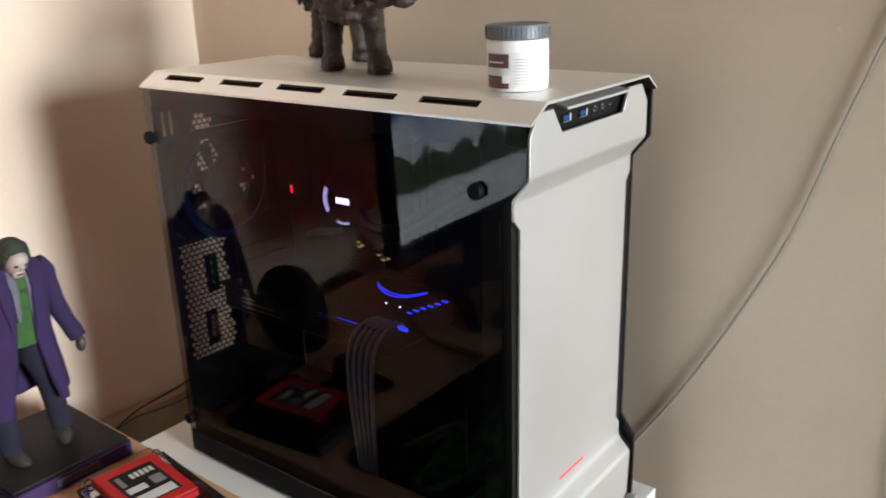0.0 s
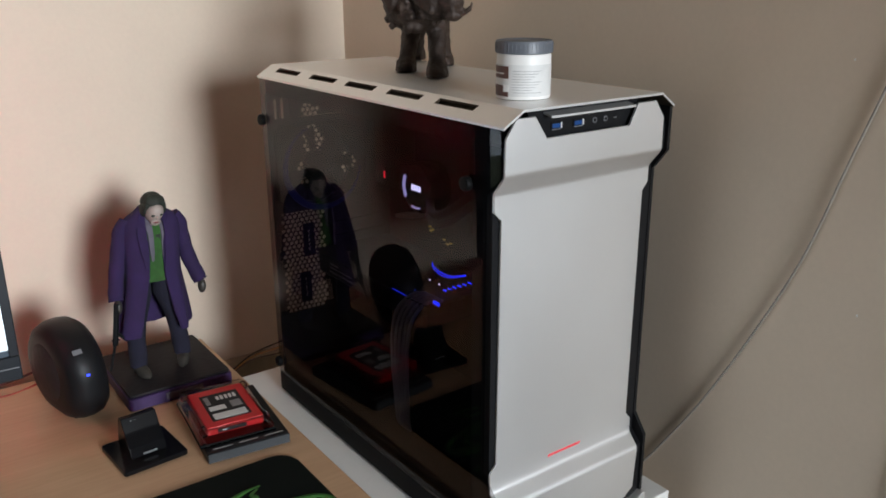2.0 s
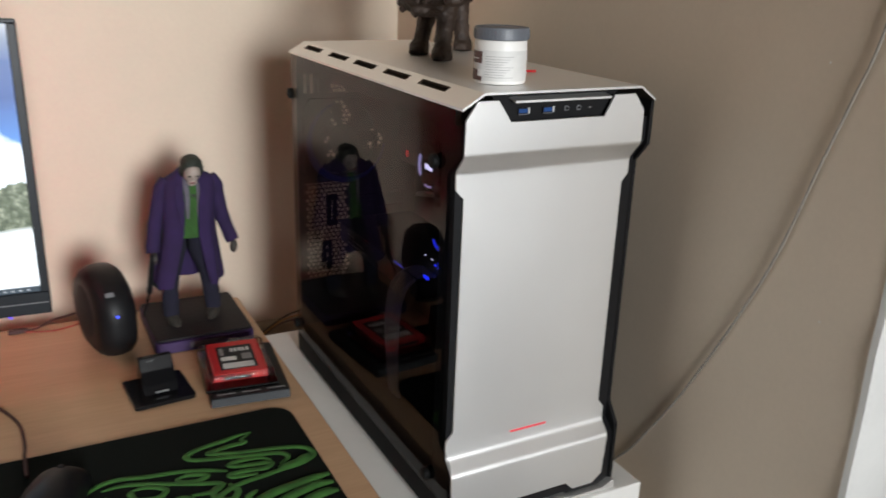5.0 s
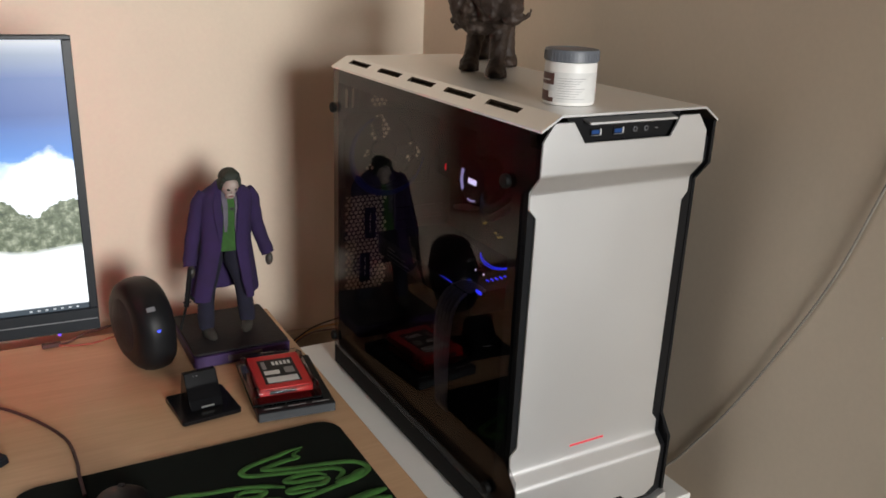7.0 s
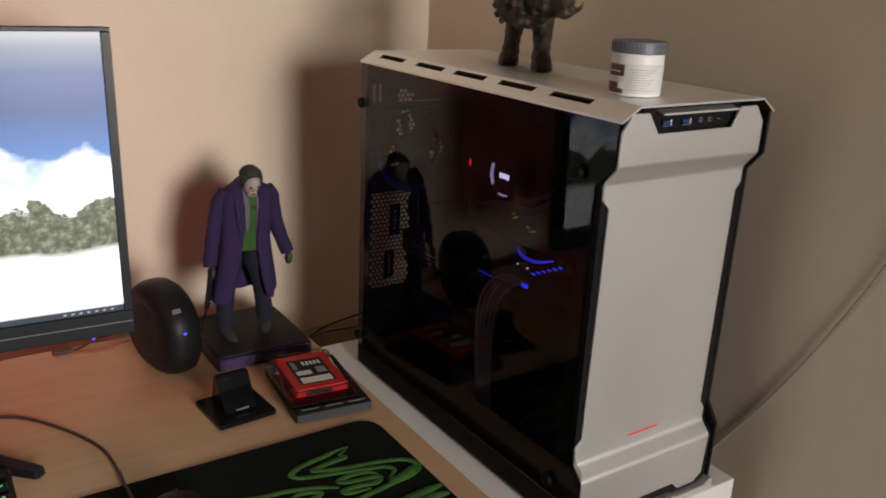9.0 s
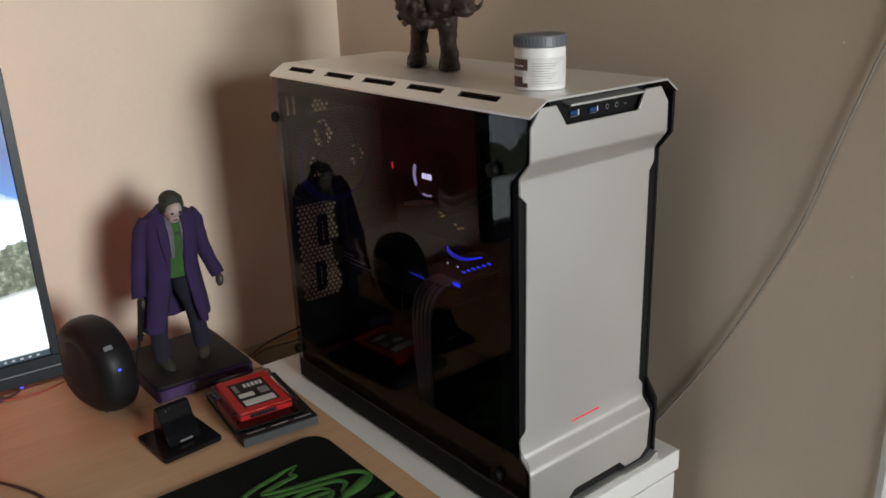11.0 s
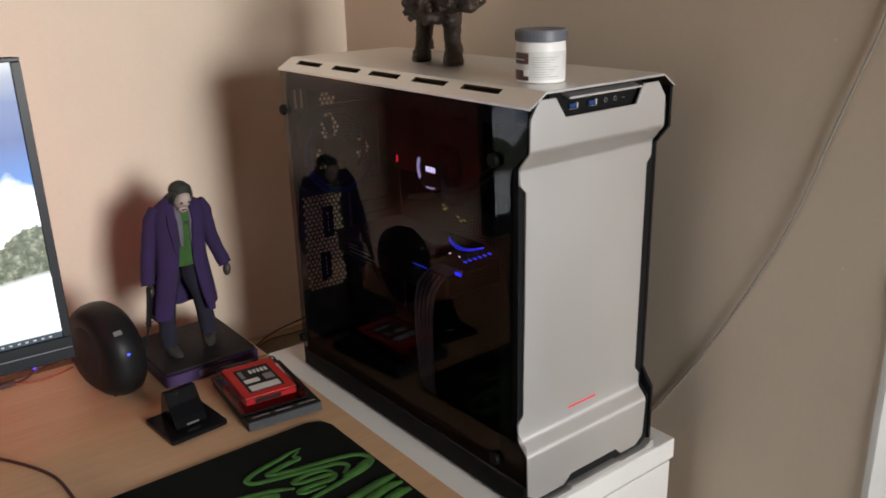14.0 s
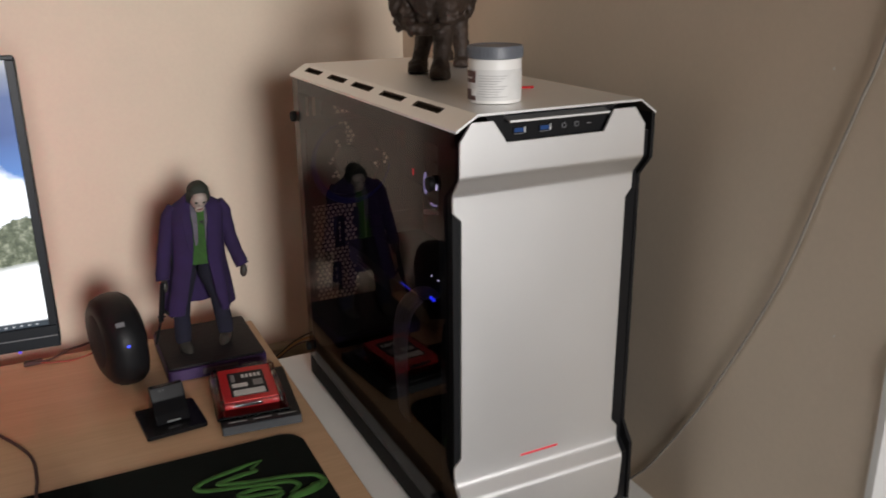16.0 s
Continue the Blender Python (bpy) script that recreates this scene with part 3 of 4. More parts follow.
def honeycomb(x0, x1, z0, z1, y, r, gap, holes):
    """A steel field, pierced by six-sided holes inside the given ovals (x, z, half width, half height)."""
    own = bmesh.new()
    w, h = math.sqrt(3) * r, 1.5 * r
    for j in range(int((z1 - z0) / h) + 1):
        for i in range(-1, int((x1 - x0) / w) + 1):
            cx, cz = x0 + w * (i + 0.5 + 0.5 * (j % 2)), z0 + h * (j + 0.4)
            corner = [(math.sin(radians(60 * k)), math.cos(radians(60 * k))) for k in range(6)]
            out = [own.verts.new((min(max(cx + r * a, x0), x1), y, min(max(cz + r * b, z0), z1))) for a, b in corner]
            if any(((cx - a) / p) ** 2 + ((cz - b) / q) ** 2 < 1 for a, b, p, q in holes) and x0 < cx - w / 2 and cx + w / 2 < x1:
                inn = [own.verts.new((cx + (r - gap) * a, y, cz + (r - gap) * b)) for a, b in corner]
                for k in range(6):
                    own.faces.new((out[k], out[(k + 1) % 6], inn[(k + 1) % 6], inn[k]))
            else:
                own.faces.new(out)
    bmesh.ops.remove_doubles(own, verts=own.verts, dist=0.0001)
    bmesh.ops.dissolve_degenerate(own, dist=0.00005, edges=own.edges)
    return own


tagged(part("rear_vent", honeycomb(0.6105, 0.6995, 0.8762, 1.0308, 0.886, 0.0044, 0.0012, [(0.648, 0.884 + 0.010 * k, 0.036, 0.012) for k in range(15)]), M_MESHPL, tower, "perforated steel vent"), kind="stuff")
tagged(part("fan_grille", honeycomb(0.6105, 0.7598, 1.0442, 1.1678, 0.886, 0.0044, 0.0013, [(0.673, 1.135, 0.015, 0.022), (0.655, 1.088, 0.009, 0.020), (0.729, 1.095, 0.014, 0.016)]), M_MESHPL, tower, "perforated fan grille"), kind="stuff")
tagged(part("top_grille", honeycomb(0.6522, 0.7598, 1.1682, 1.1958, 0.886, 0.0044, 0.0012, [(0.668, 1.1765, 0.015, 0.0085)]), M_MESHPL, tower, "perforated steel vent"), kind="stuff")
for (x0, x1, z0, z1), sx in (((0.6465, 0.6640, 0.962, 1.012), 0.6540), ((0.6380, 0.6550, 0.892, 0.938), 0.6455)):
    bm = box(x0, sx, 0.8790, 0.8820, z0, z1)
    box(sx + 0.0028, x1, 0.8790, 0.8820, z0, z1, bm=bm)
    box(sx, sx + 0.0028, 0.8790, 0.8820, z0, z0 + 0.008, bm=bm)
    box(sx, sx + 0.0028, 0.8790, 0.8820, z1 - 0.008, z1, bm=bm)
    part("slotted_bracket", bm, M_SCREW, tower, "black bracket with one slit")
for z in (0.905, 0.926, 0.947, 0.968, 0.989):
    part("slot_cover", box(0.7002, 0.784, 0.8815, 0.8843, z, z + 0.017, 0.0006), M_MESHPL, tower)

# rear fan at rest with its ring
FC = (0.671, 0.866, 1.101)
sq, ci = [], []
for k in range(33):
    a = 2 * math.pi * (k + 0.5) / 32
    c, d = math.cos(a), math.sin(a)
    q = 0.0595 / max(abs(c), abs(d))
    sq.append((c * q, d * q))
    ci.append((c * 0.0565, d * 0.0565))
bm = loft([[(FC[0] + x, y, FC[2] + z) for x, z in pts] for pts, y in ((ci, 0.884), (sq, 0.884), (sq, 0.8760), (ci, 0.8760), (ci, 0.884))], close=False)
fan = part("rear_fan", bm, M_BLACK, tower, "black case fan at rest")
ring = []
for k in range(33):
    a = radians(112 + 240 * k / 32)
    ring.append((FC[0] + 0.060 * math.cos(a), 0.852, FC[2] + 0.060 * math.sin(a)))
part("light_ring", tube(ring, [0.0010 + 0.0042 * math.sin(math.pi * min(1, k / 32 * 1.05)) ** 1.5 for k in range(33)], 8), G_BLUEFAN, fan, "blue lit fan ring")
for k in range(7):
    a = 2 * math.pi * k / 7
    bm = bmesh.new()
    vs = []
    for r, w, dy in ((0.020, 0.010, 0), (0.038, 0.016, 0.002), (0.055, 0.020, 0.004)):
        for s in (-1, 1):
            b = a + s * w / r * 0.5
            vs.append(bm.verts.new((FC[0] + r * math.cos(b), 0.8720 - dy * 0.2 - 0.0018 * s, FC[2] + r * math.sin(b))))
    bm.faces.new((vs[0], vs[1], vs[3], vs[2]))
    bm.faces.new((vs[2], vs[3], vs[5], vs[4]))
    part("blade", bm, M_BLACKP, fan)
part("hub", lathe([(0.019, -0.004), (0.021, -0.002), (0.021, 0.004)], 24, (FC[0], 0.8715, FC[2]), "y"), M_BLACKP, fan)

# circuit board and what is on it
board = part("motherboard", box(0.7945, 0.7985, 0.560, 0.872, 0.905, 1.195), M_PCB, tower, "black circuit board")
part("io_shroud", box(0.765, 0.7943, 0.800, 0.870, 1.06, 1.19, 0.003), M_BLACKP, board)
part("heatsink", box(0.770, 0.7943, 0.70, 0.79, 1.150, 1.185, 0.003), M_BLACKP, board)
for i in range(4):
    part("memory_module", box(0.765, 0.7943, 0.600 + 0.011 * i, 0.606 + 0.011 * i, 1.03, 1.165, 0.001), M_BLACKP, board)
pump = part("cooler_pump", lathe([(0.036, 0), (0.036, -0.030), (0.033, -0.034), (0.0, -0.034)], 40, (0.781, 0.733, 1.080), "x"), M_GLOSSB, board, "round gloss black cooler pump", smooth=True)
for a0, a1, r, w in ((150, 215, 0.029, 0.0016), (150, 212, 0.0255, 0.0008), (252, 292, 0.028, 0.0014)):
    arc = [(0.7462, 0.733 - r * math.cos(radians(a)), 1.080 + r * math.sin(radians(a))) for a in [a0 + (a1 - a0) * k / 14 for k in range(15)]]
    part("light_arc", tube(arc, w, 6), G_ARC, pump, "white violet lit arc")
for i in range(4):
    y = 0.7420 - 0.0058 * i
    part("logo_bar", prism([(y, 1.0765), (y - 0.0040, 1.0765), (y - 0.0044, 1.0845), (y - 0.0004, 1.0845)], "x", 0.7459, 0.7464), G_WHITE, pump)
for dz in (0, 0.012):
    hose = smooth_path([(0.760, 0.715, 1.062 + dz), (0.735, 0.68, 1.05 + dz), (0.70, 0.60, 1.07 + dz), (0.69, 0.50, 1.13 + dz), (0.70, 0.44, 1.16)], 6)
    part("hose", tube(hose, 0.0055, 10), M_BLACKP, pump, smooth=True)
part("red_lamp", box(0.764, 0.766, 0.8395, 0.8420, 1.072, 1.082), G_REDDOT, board, "tiny red lamp")
for y, z in ((0.697, 1.011), (0.690, 1.006), (0.682, 1.009), (0.731, 1.022), (0.724, 1.019), (0.729, 1.016)):
    part("yellow_lamp", box(0.768, 0.7695, y - 0.0028, y + 0.0028, z - 0.0010, z + 0.0012, 0.0004), G_YELLOW, board, "small yellow lamp")
for k in range(9):
    part("pin", box(0.776, 0.7943, 0.828 - 0.006 * k, 0.8305 - 0.006 * k, 1.011 + 0.0012 * k, 1.017 + 0.0012 * k), M_SILVER, board)

# graphics card with lit edge
card = part("graphics_card", box(0.668, 0.794, 0.600, 0.880, 0.935, 0.968, 0.004), M_BLACKP, tower, "black graphics card")
part("backplate", box(0.664, 0.793, 0.595, 0.882, 0.9685, 0.9705, 0.0005), M_BLACK, card)
for row, (z, n) in enumerate(((0.9560, 4), (0.9505, 9), (0.9440, 11))):
    for k in range(n):
        y = 0.842 - 0.0066 * k
        part("print_bar", box(0.6672, 0.6678, y - 0.0042 - 0.0008 * (k % 3), y, z, z + 0.0026), M_INK, card)
part("light_strip", box(0.6655, 0.6668, 0.641, 0.672, 0.9685, 0.9705), G_BLUE, card, "blue lit strip")
part("light_block", box(0.665, 0.6675, 0.567, 0.580, 0.9785, 0.9835, 0.001), G_BLUE, card, "blue lit block")
for y in (0.612, 0.592):
    part("white_lamp", ball((0.684, y, 0.996), 0.0011, 0.0011, 0.0011, 8), G_WHITE, card)
for dz in (0.0, -0.0035):
    part("light_wire", tube(smooth_path([(0.716, 0.652, 1.002 + dz), (0.716, 0.648, 0.997 + dz), (0.716, 0.632, 0.993 + dz), (0.716, 0.610, 0.9945 + dz * 0.6), (0.716, 0.580, 1.0045 + dz * 0.3)], 5), 0.0005, 6), G_BLUE, card)
for i in range(6):
    part("light_dash", box(0.6795, 0.6805, 0.572 - 0.0098 * i, 0.5785 - 0.0098 * i, 0.9935 + 0.0048 * i, 0.9948 + 0.0048 * i), G_BLUE, card)
# white sleeved leads bending from the card down to the cover
leads = thing("sleeved_leads", pose(0.66, 0.62, 0.776), "white sleeved power leads arching inside the tower", "cable")
for i in range(5):
    o = 0.0085 * i
    p = smooth_path([(0.690, 0.628 - o, 0.972), (0.672, 0.634 - o, 0.972), (0.650, 0.637 - o * 1.05, 0.955), (0.640, 0.634 - o, 0.915), (0.640, 0.628 - o * 0.8, 0.84), (0.645, 0.628 - o * 0.7, 0.80), (0.66, 0.626 - o * 0.6, 0.777)], 6)
    part("lead", tube(p, 0.0026, 8), M_SLEEVE, leads, smooth=True)
part("power_cover", box(0.6050, 0.7995, 0.4255, 0.8835, 0.7756, 0.800, 0.002), M_SCREW, tower)
part("drive_cage", box(0.70, 0.799, 0.43, 0.52, 0.801, 0.93, 0.003), M_BLACK, tower)
# the tower stands turned by half a degree on its cabinet
swing = Matrix.Translation((XL, 0.888, 0)) @ Matrix.Rotation(radians(0.53), 4, "Z") @ Matrix.Translation((-XL, -0.888, 0))
for ob in (tower, leads):
    ob.matrix_basis = swing @ ob.matrix_basis

# ---- on the tower ----
JC = (0.675, 0.432)
jar = thing("jar", pose(JC[0], JC[1], TOP), "small white plastic jar with a blue-grey screw lid", "jar")
part("jar_body", lathe([(0.0245, 0), (0.0262, 0.0008), (0.0264, 0.003), (0.0264, 0.0405), (0.0255, 0.0425), (0.024, 0.043)], 48, (*JC, TOP + 0.0003)), M_JAR, jar, smooth=True)
part("screw_lid", lathe([(0.0268, 0.0432), (0.0275, 0.044), (0.0275, 0.0535), (0.0268, 0.0550), (0.0245, 0.0553), (0.0240, 0.0545), (0.0, 0.0545)], 48, (*JC, TOP)), M_GREYLID, jar, "ribbed blue-grey lid", smooth=True)
for k in range(44):
    a = 2 * math.pi * k / 44
    b = box(-0.0005, 0.0005, 0.0273, 0.0279, 0.0445, 0.0530)
    b.transform(Matrix.Translation((*JC, TOP)) @ Matrix.Rotation(a, 4, "Z"))
    part("lid_rib", b, M_GREYLID, bpy.data.objects["screw_lid"])


def wrap(a0, a1, z0, z1, r, n=12):
    """A label that lies round the jar between two bearings."""
    own = bmesh.new()
    cols = []
    for k in range(n + 1):
        a = radians(a0 + (a1 - a0) * k / n)
        cols.append([own.verts.new((JC[0] + rr * math.cos(a), JC[1] + rr * math.sin(a), TOP + z)) for rr, z in ((r, z0), (r, z1), (r - 0.0002, z1), (r - 0.0002, z0))])
    for a, b in zip(cols, cols[1:]):
        for j in range(4):
            own.faces.new((a[j], b[j], b[(j + 1) % 4], a[(j + 1) % 4]))
    own.faces.new(cols[0])
    own.faces.new(cols[-1][::-1])
    return own


part("label_band", wrap(138, 330, 0.004, 0.0335, 0.0267, 40), M_LABELW, jar)
part("brown_patch", wrap(146, 197, 0.0205, 0.0320, 0.0269), M_LABELB, jar, "dark brown printed patch")
part("brown_patch", wrap(146, 197, 0.0035, 0.0140, 0.0269), M_LABELB, jar, "dark brown printed patch")
part("pale_stripe", wrap(150, 186, 0.0245, 0.0256, 0.0270), M_LABELW, jar)
part("round_badge", wrap(184, 198, 0.0080, 0.0145, 0.0270), M_JAR, jar)
for k in range(9):
    part("print_line", wrap(206, 268 - 7 * (k * 5 % 4), 0.0275 - 0.0025 * k, 0.0279 - 0.0025 * k, 0.02685), M_INK, jar)

stick = thing("red_stick", pose(0.745, 0.492, TOP), "thin red plastic stick lying on the silver lid", "stick")
part("shaft", tube([(0.726, 0.4985, TOP + 0.0019), (0.7575, 0.491, TOP + 0.0019)], 0.0014, 8), M_RED, stick)

# bronze beast on four legs
bm = bmesh.new()
A, B, C, D = (0.706, 0.621), (0.790, 0.724), (0.808, 0.816), (0.709, 0.692)
for fx, fy, hx, hy in ((*A, 0.726, 0.648), (*B, 0.784, 0.726), (*C, 0.793, 0.790), (*D, 0.734, 0.712)):
    tube([(fx, fy, TOP + 0.0008), (fx, fy, TOP + 0.010), (fx + (hx - fx) * 0.2, fy + (hy - fy) * 0.2, TOP + 0.018), (fx + (hx - fx) * 0.45, fy + (hy - fy) * 0.45, TOP + 0.034), (hx, hy, TOP + 0.060), (hx, hy, TOP + 0.085)],
         [0.0135, 0.0130, 0.0102, 0.0108, 0.0135, 0.018], 14, bm=bm)
    ball((fx - 0.005, fy - 0.006, TOP + 0.0075), 0.0112, 0.0112, 0.0070, 12, bm=bm)
    for k in (-1, 0, 1):
        ball((fx - 0.008 + 0.005 * k, fy - 0.010 - 0.003 * k, TOP + 0.0055), 0.0050, 0.0055, 0.0050, 8, bm=bm)
turn = Matrix.Rotation(radians(48), 4, "Z")
BODY = (((0.750, 0.718, 0.090), (0.068, 0.042, 0.036)), ((0.788, 0.766, 0.088), (0.036, 0.040, 0.038)), ((0.698, 0.652, 0.092), (0.042, 0.040, 0.043)), ((0.694, 0.606, 0.094), (0.027, 0.027, 0.029)), ((0.697, 0.582, 0.086), (0.015, 0.015, 0.013)))
for (bx0, by0, bz0), (ra, rb, rc) in BODY:
    ball((bx0, by0, TOP + bz0), ra, rb, rc, 22, turn, bm)
# jaw, two short tusks and shaggy locks of the coat
ball((0.696, 0.577, TOP + 0.072), 0.010, 0.012, 0.006, 12, turn, bm)
for s in (-1, 1):
    tube([(0.699 + 0.007 * s, 0.576 - 0.003 * s, TOP + 0.073), (0.700 + 0.009 * s, 0.568 - 0.003 * s, TOP + 0.078), (0.701 + 0.010 * s, 0.563 - 0.003 * s, TOP + 0.086)], [0.0034, 0.0028, 0.0014], 8, bm=bm)
rnd = random.Random(11)
for n in range(120):
    (bx0, by0, bz0), (ra, rb, rc) = BODY[rnd.choice((0, 0, 1, 2, 2, 2, 3))]
    a, up = rnd.uniform(0, 2 * math.pi), rnd.uniform(-0.85, 0.75)
    ring = math.sqrt(1 - up * up)
    p = Vector((bx0, by0, TOP + bz0)) + turn @ Vector((ra * ring * math.cos(a), rb * ring * math.sin(a), rc * up))
    out = (turn @ Vector((math.cos(a), math.sin(a), 0))) * 0.004
    drop = rnd.uniform(0.012, 0.020) * (1 if up > -0.3 else 0.45)
    tube([p - out, p + out * 0.4 - Vector((0, 0, drop * 0.5)), p + out * 0.2 - Vector((0, 0, drop))], [0.0052, 0.0046, 0.0014], 7, bm=bm)
bst = part("statue", bm, M_BRONZE)
tagged(bst, "dark bronze four-legged beast statue standing on the tower", "statue")
rm = bst.modifiers.new("skin", "REMESH")
rm.mode, rm.voxel_size, rm.use_smooth_shade = "VOXEL", 0.0021, True
tex = bpy.data.textures.new("hide", "CLOUDS")
tex.noise_scale = 0.006
dm = bst.modifiers.new("hide", "DISPLACE")
dm.texture, dm.strength, dm.mid_level, dm.texture_coords = tex, 0.0035, 0.5, "LOCAL"

# ---- doll on its base ----
base = thing("display_base", pose(0.46, 1.01, DESK), "dark square display base with a purple front edge", "display base")
part("plinth", prism(rounded(0.383, 0.537, 0.926, 1.094, 0.006, 3), "z", DESK + 0.0005, DESK + 0.019, 0.0012), M_PURPLEP, base, "purple plastic plinth")
part("deck", prism(rounded(0.385, 0.535, 0.930, 1.092, 0.006, 3), "z", DESK + 0.0192, DESK + 0.0235, 0.001), M_BASE, base, "rough dark grey deck")
part("name_plate", box(0.435, 0.490, 0.9242, 0.9262, DESK + 0.006, DESK + 0.0155, 0.0006), M_GREYC, base, "blank grey plate")


def oval(cx, cy, z, rx, ry, n=20, a0=0.0, a1=360.0, tip=0.0):
    full = a1 - a0 >= 360
    return [(cx + rx * math.cos(radians(a0 + (a1 - a0) * k / (n if full else n - 1))), cy + ry * math.sin(radians(a0 + (a1 - a0) * k / (n if full else n - 1))),
             z + tip * math.sin(radians(a0 + (a1 - a0) * k / (n if full else n - 1)))) for k in range(n)]


ZB = DESK + 0.0236
CX, CY = 0.4525, 1.006      # the body leans a little to one side
bm = bmesh.new()
# shoes, trousers
for sx, fx, fy, yaw in ((-1, 0.421, 0.999, 10), (1, 0.491, 1.008, -24)):
    m = Matrix.Translation((fx, fy, ZB)) @ Matrix.Rotation(radians(yaw), 4, "Z")
    loft([[tuple(m @ Vector(p)) for p in oval(0, cy, z, rx, ry, 14)] for z, cy, rx, ry in ((0.0005, -0.010, 0.0085, 0.0215), (0.004, -0.010, 0.0095, 0.0225), (0.009, -0.008, 0.0088, 0.019), (0.015, 0.001, 0.0075, 0.010))], bm, 6)
    hx = CX - 0.002 + sx * 0.021
    rings = []
    for z, k, r in ((0.012, 0.0, 0.0125), (0.030, 0.05, 0.0135), (0.055, 0.18, 0.0135), (0.080, 0.36, 0.0150), (0.105, 0.70, 0.0175), (0.125, 1.0, 0.0205), (0.165, 1.0, 0.0195)):
        rings.append(oval(fx + (hx - fx) * k, fy + 0.002 + (CY - fy) * k, ZB + z + 0.0, r * (1 + 0.05 * math.sin(z * 300)), r * 1.02, 16))
    loft(rings, bm, 1)
# shirt and vest
loft([oval(CX + 0.003, CY - 0.002, ZB + z, rx, ry, 20) for z, rx, ry in ((0.148, 0.027, 0.020), (0.165, 0.029, 0.021), (0.20, 0.033, 0.022), (0.225, 0.031, 0.020), (0.238, 0.018, 0.014))], bm, 2)
# tie strip
loft([[(CX + 0.004 + dx, CY + dy, ZB + z) for dx, dy in ((-w, -0.0225), (w, -0.0225), (w, -0.019), (-w, -0.019))] for z, w in ((0.172, 0.0035), (0.19, 0.005), (0.222, 0.003))], bm, 5)
# scarf ends beside the vest
for s in (-1, 1):
    rings = []
    for z, dx, dy, w in ((0.182, 0.0082, -0.0240, 0.0016), (0.195, 0.0086, -0.0244, 0.0030), (0.222, 0.0094, -0.0232, 0.0038), (0.240, 0.0100, -0.0150, 0.0046), (0.248, 0.009, -0.006, 0.005)):
        rings.append([(CX + 0.003 + s * dx + ox * w, CY + dy + oy, ZB + z) for ox, oy in ((-1, -0.0015), (1, -0.0015), (1, 0.003), (-1, 0.003))])
    loft(rings, bm, 3)
# long coat: open in front, folded skirt
N = 44
rings = []
for z, rx, ry, gap, fold in ((0.066, 0.0530, 0.036, 36, 0.0034), (0.072, 0.0530, 0.036, 35, 0.0034), (0.095, 0.0505, 0.034, 30, 0.0030), (0.125, 0.0465, 0.031, 24, 0.0022), (0.155, 0.042, 0.028, 17, 0.0014),
                             (0.185, 0.0415, 0.028, 14, 0.0008), (0.210, 0.0420, 0.028, 15, 0.0005), (0.228, 0.0435, 0.026, 18, 0.0003), (0.240, 0.0425, 0.0240, 24, 0.0), (0.2485, 0.0335, 0.020, 38, 0.0), (0.255, 0.0230, 0.0170, 48, 0.0), (0.262, 0.0160, 0.0150, 56, 0.0)):
    rim = []
    for k in range(N):
        a = radians(-90 + gap + (360 - 2 * gap) * k / (N - 1))
        f = 1 + fold / 0.04 * math.sin(7 * a + 0.8) + 0.4 * fold / 0.04 * math.sin(13 * a)
        rim.append((CX + rx * f * math.cos(a), CY + ry * f * math.sin(a), ZB + z + 0.0015 * math.sin(3 * a) * (1 if z < 0.1 else 0)))
    inner = [(CX + (x - CX) * 0.92, CY + (y - CY) * 0.90, zz) for x, y, zz in rim]
    rings.append(rim + inner[::-1])
loft(rings, bm, 0)
# collar lapels
for s in (-1, 1):
    loft([[(CX + s * (dx + ox * w), CY + dy + oy, ZB + z) for ox, oy in ((-1, -0.001), (1, 0.0005), (1, 0.003), (-1, 0.003))] for z, dx, dy, w in ((0.172, 0.0140, -0.0275, 0.002), (0.205, 0.0175, -0.0285, 0.0056), (0.226, 0.0195, -0.0265, 0.0064), (0.243, 0.0175, -0.0190, 0.0055), (0.258, 0.0135, -0.006, 0.004))], bm, 0)
# arms, hands
arms = (((CX - 0.0330, CY, ZB + 0.2430), (CX - 0.0425, CY - 0.001, ZB + 0.230), (CX - 0.0465, CY - 0.001, ZB + 0.205), (CX - 0.0520, CY - 0.004, ZB + 0.170), (CX - 0.0560, CY - 0.007, ZB + 0.136), (CX - 0.0565, CY - 0.010, ZB + 0.126)),
        ((CX + 0.0330, CY, ZB + 0.2430), (CX + 0.0425, CY, ZB + 0.230), (CX + 0.0465, CY, ZB + 0.205), (CX + 0.0540, CY - 0.003, ZB + 0.172), (CX + 0.0655, CY - 0.010, ZB + 0.140), (CX + 0.0680, CY - 0.012, ZB + 0.133)))
for arm in arms:
    own = tube(smooth_path(arm, 4), [0.0102 + 0.0008 * math.sin(math.pi * i / 20) + 0.0005 * math.sin(i * 1.7) for i in range(21)], 14)
    for f in own.faces:
        f.material_index = 0
    merge(bm, own)
    e = Vector(arm[-1])
    own = ball(e + Vector((0.001, -0.003, -0.009)), 0.0062, 0.0075, 0.0115, 12)
    for f in own.faces:
        f.material_index = 6
    merge(bm, own)
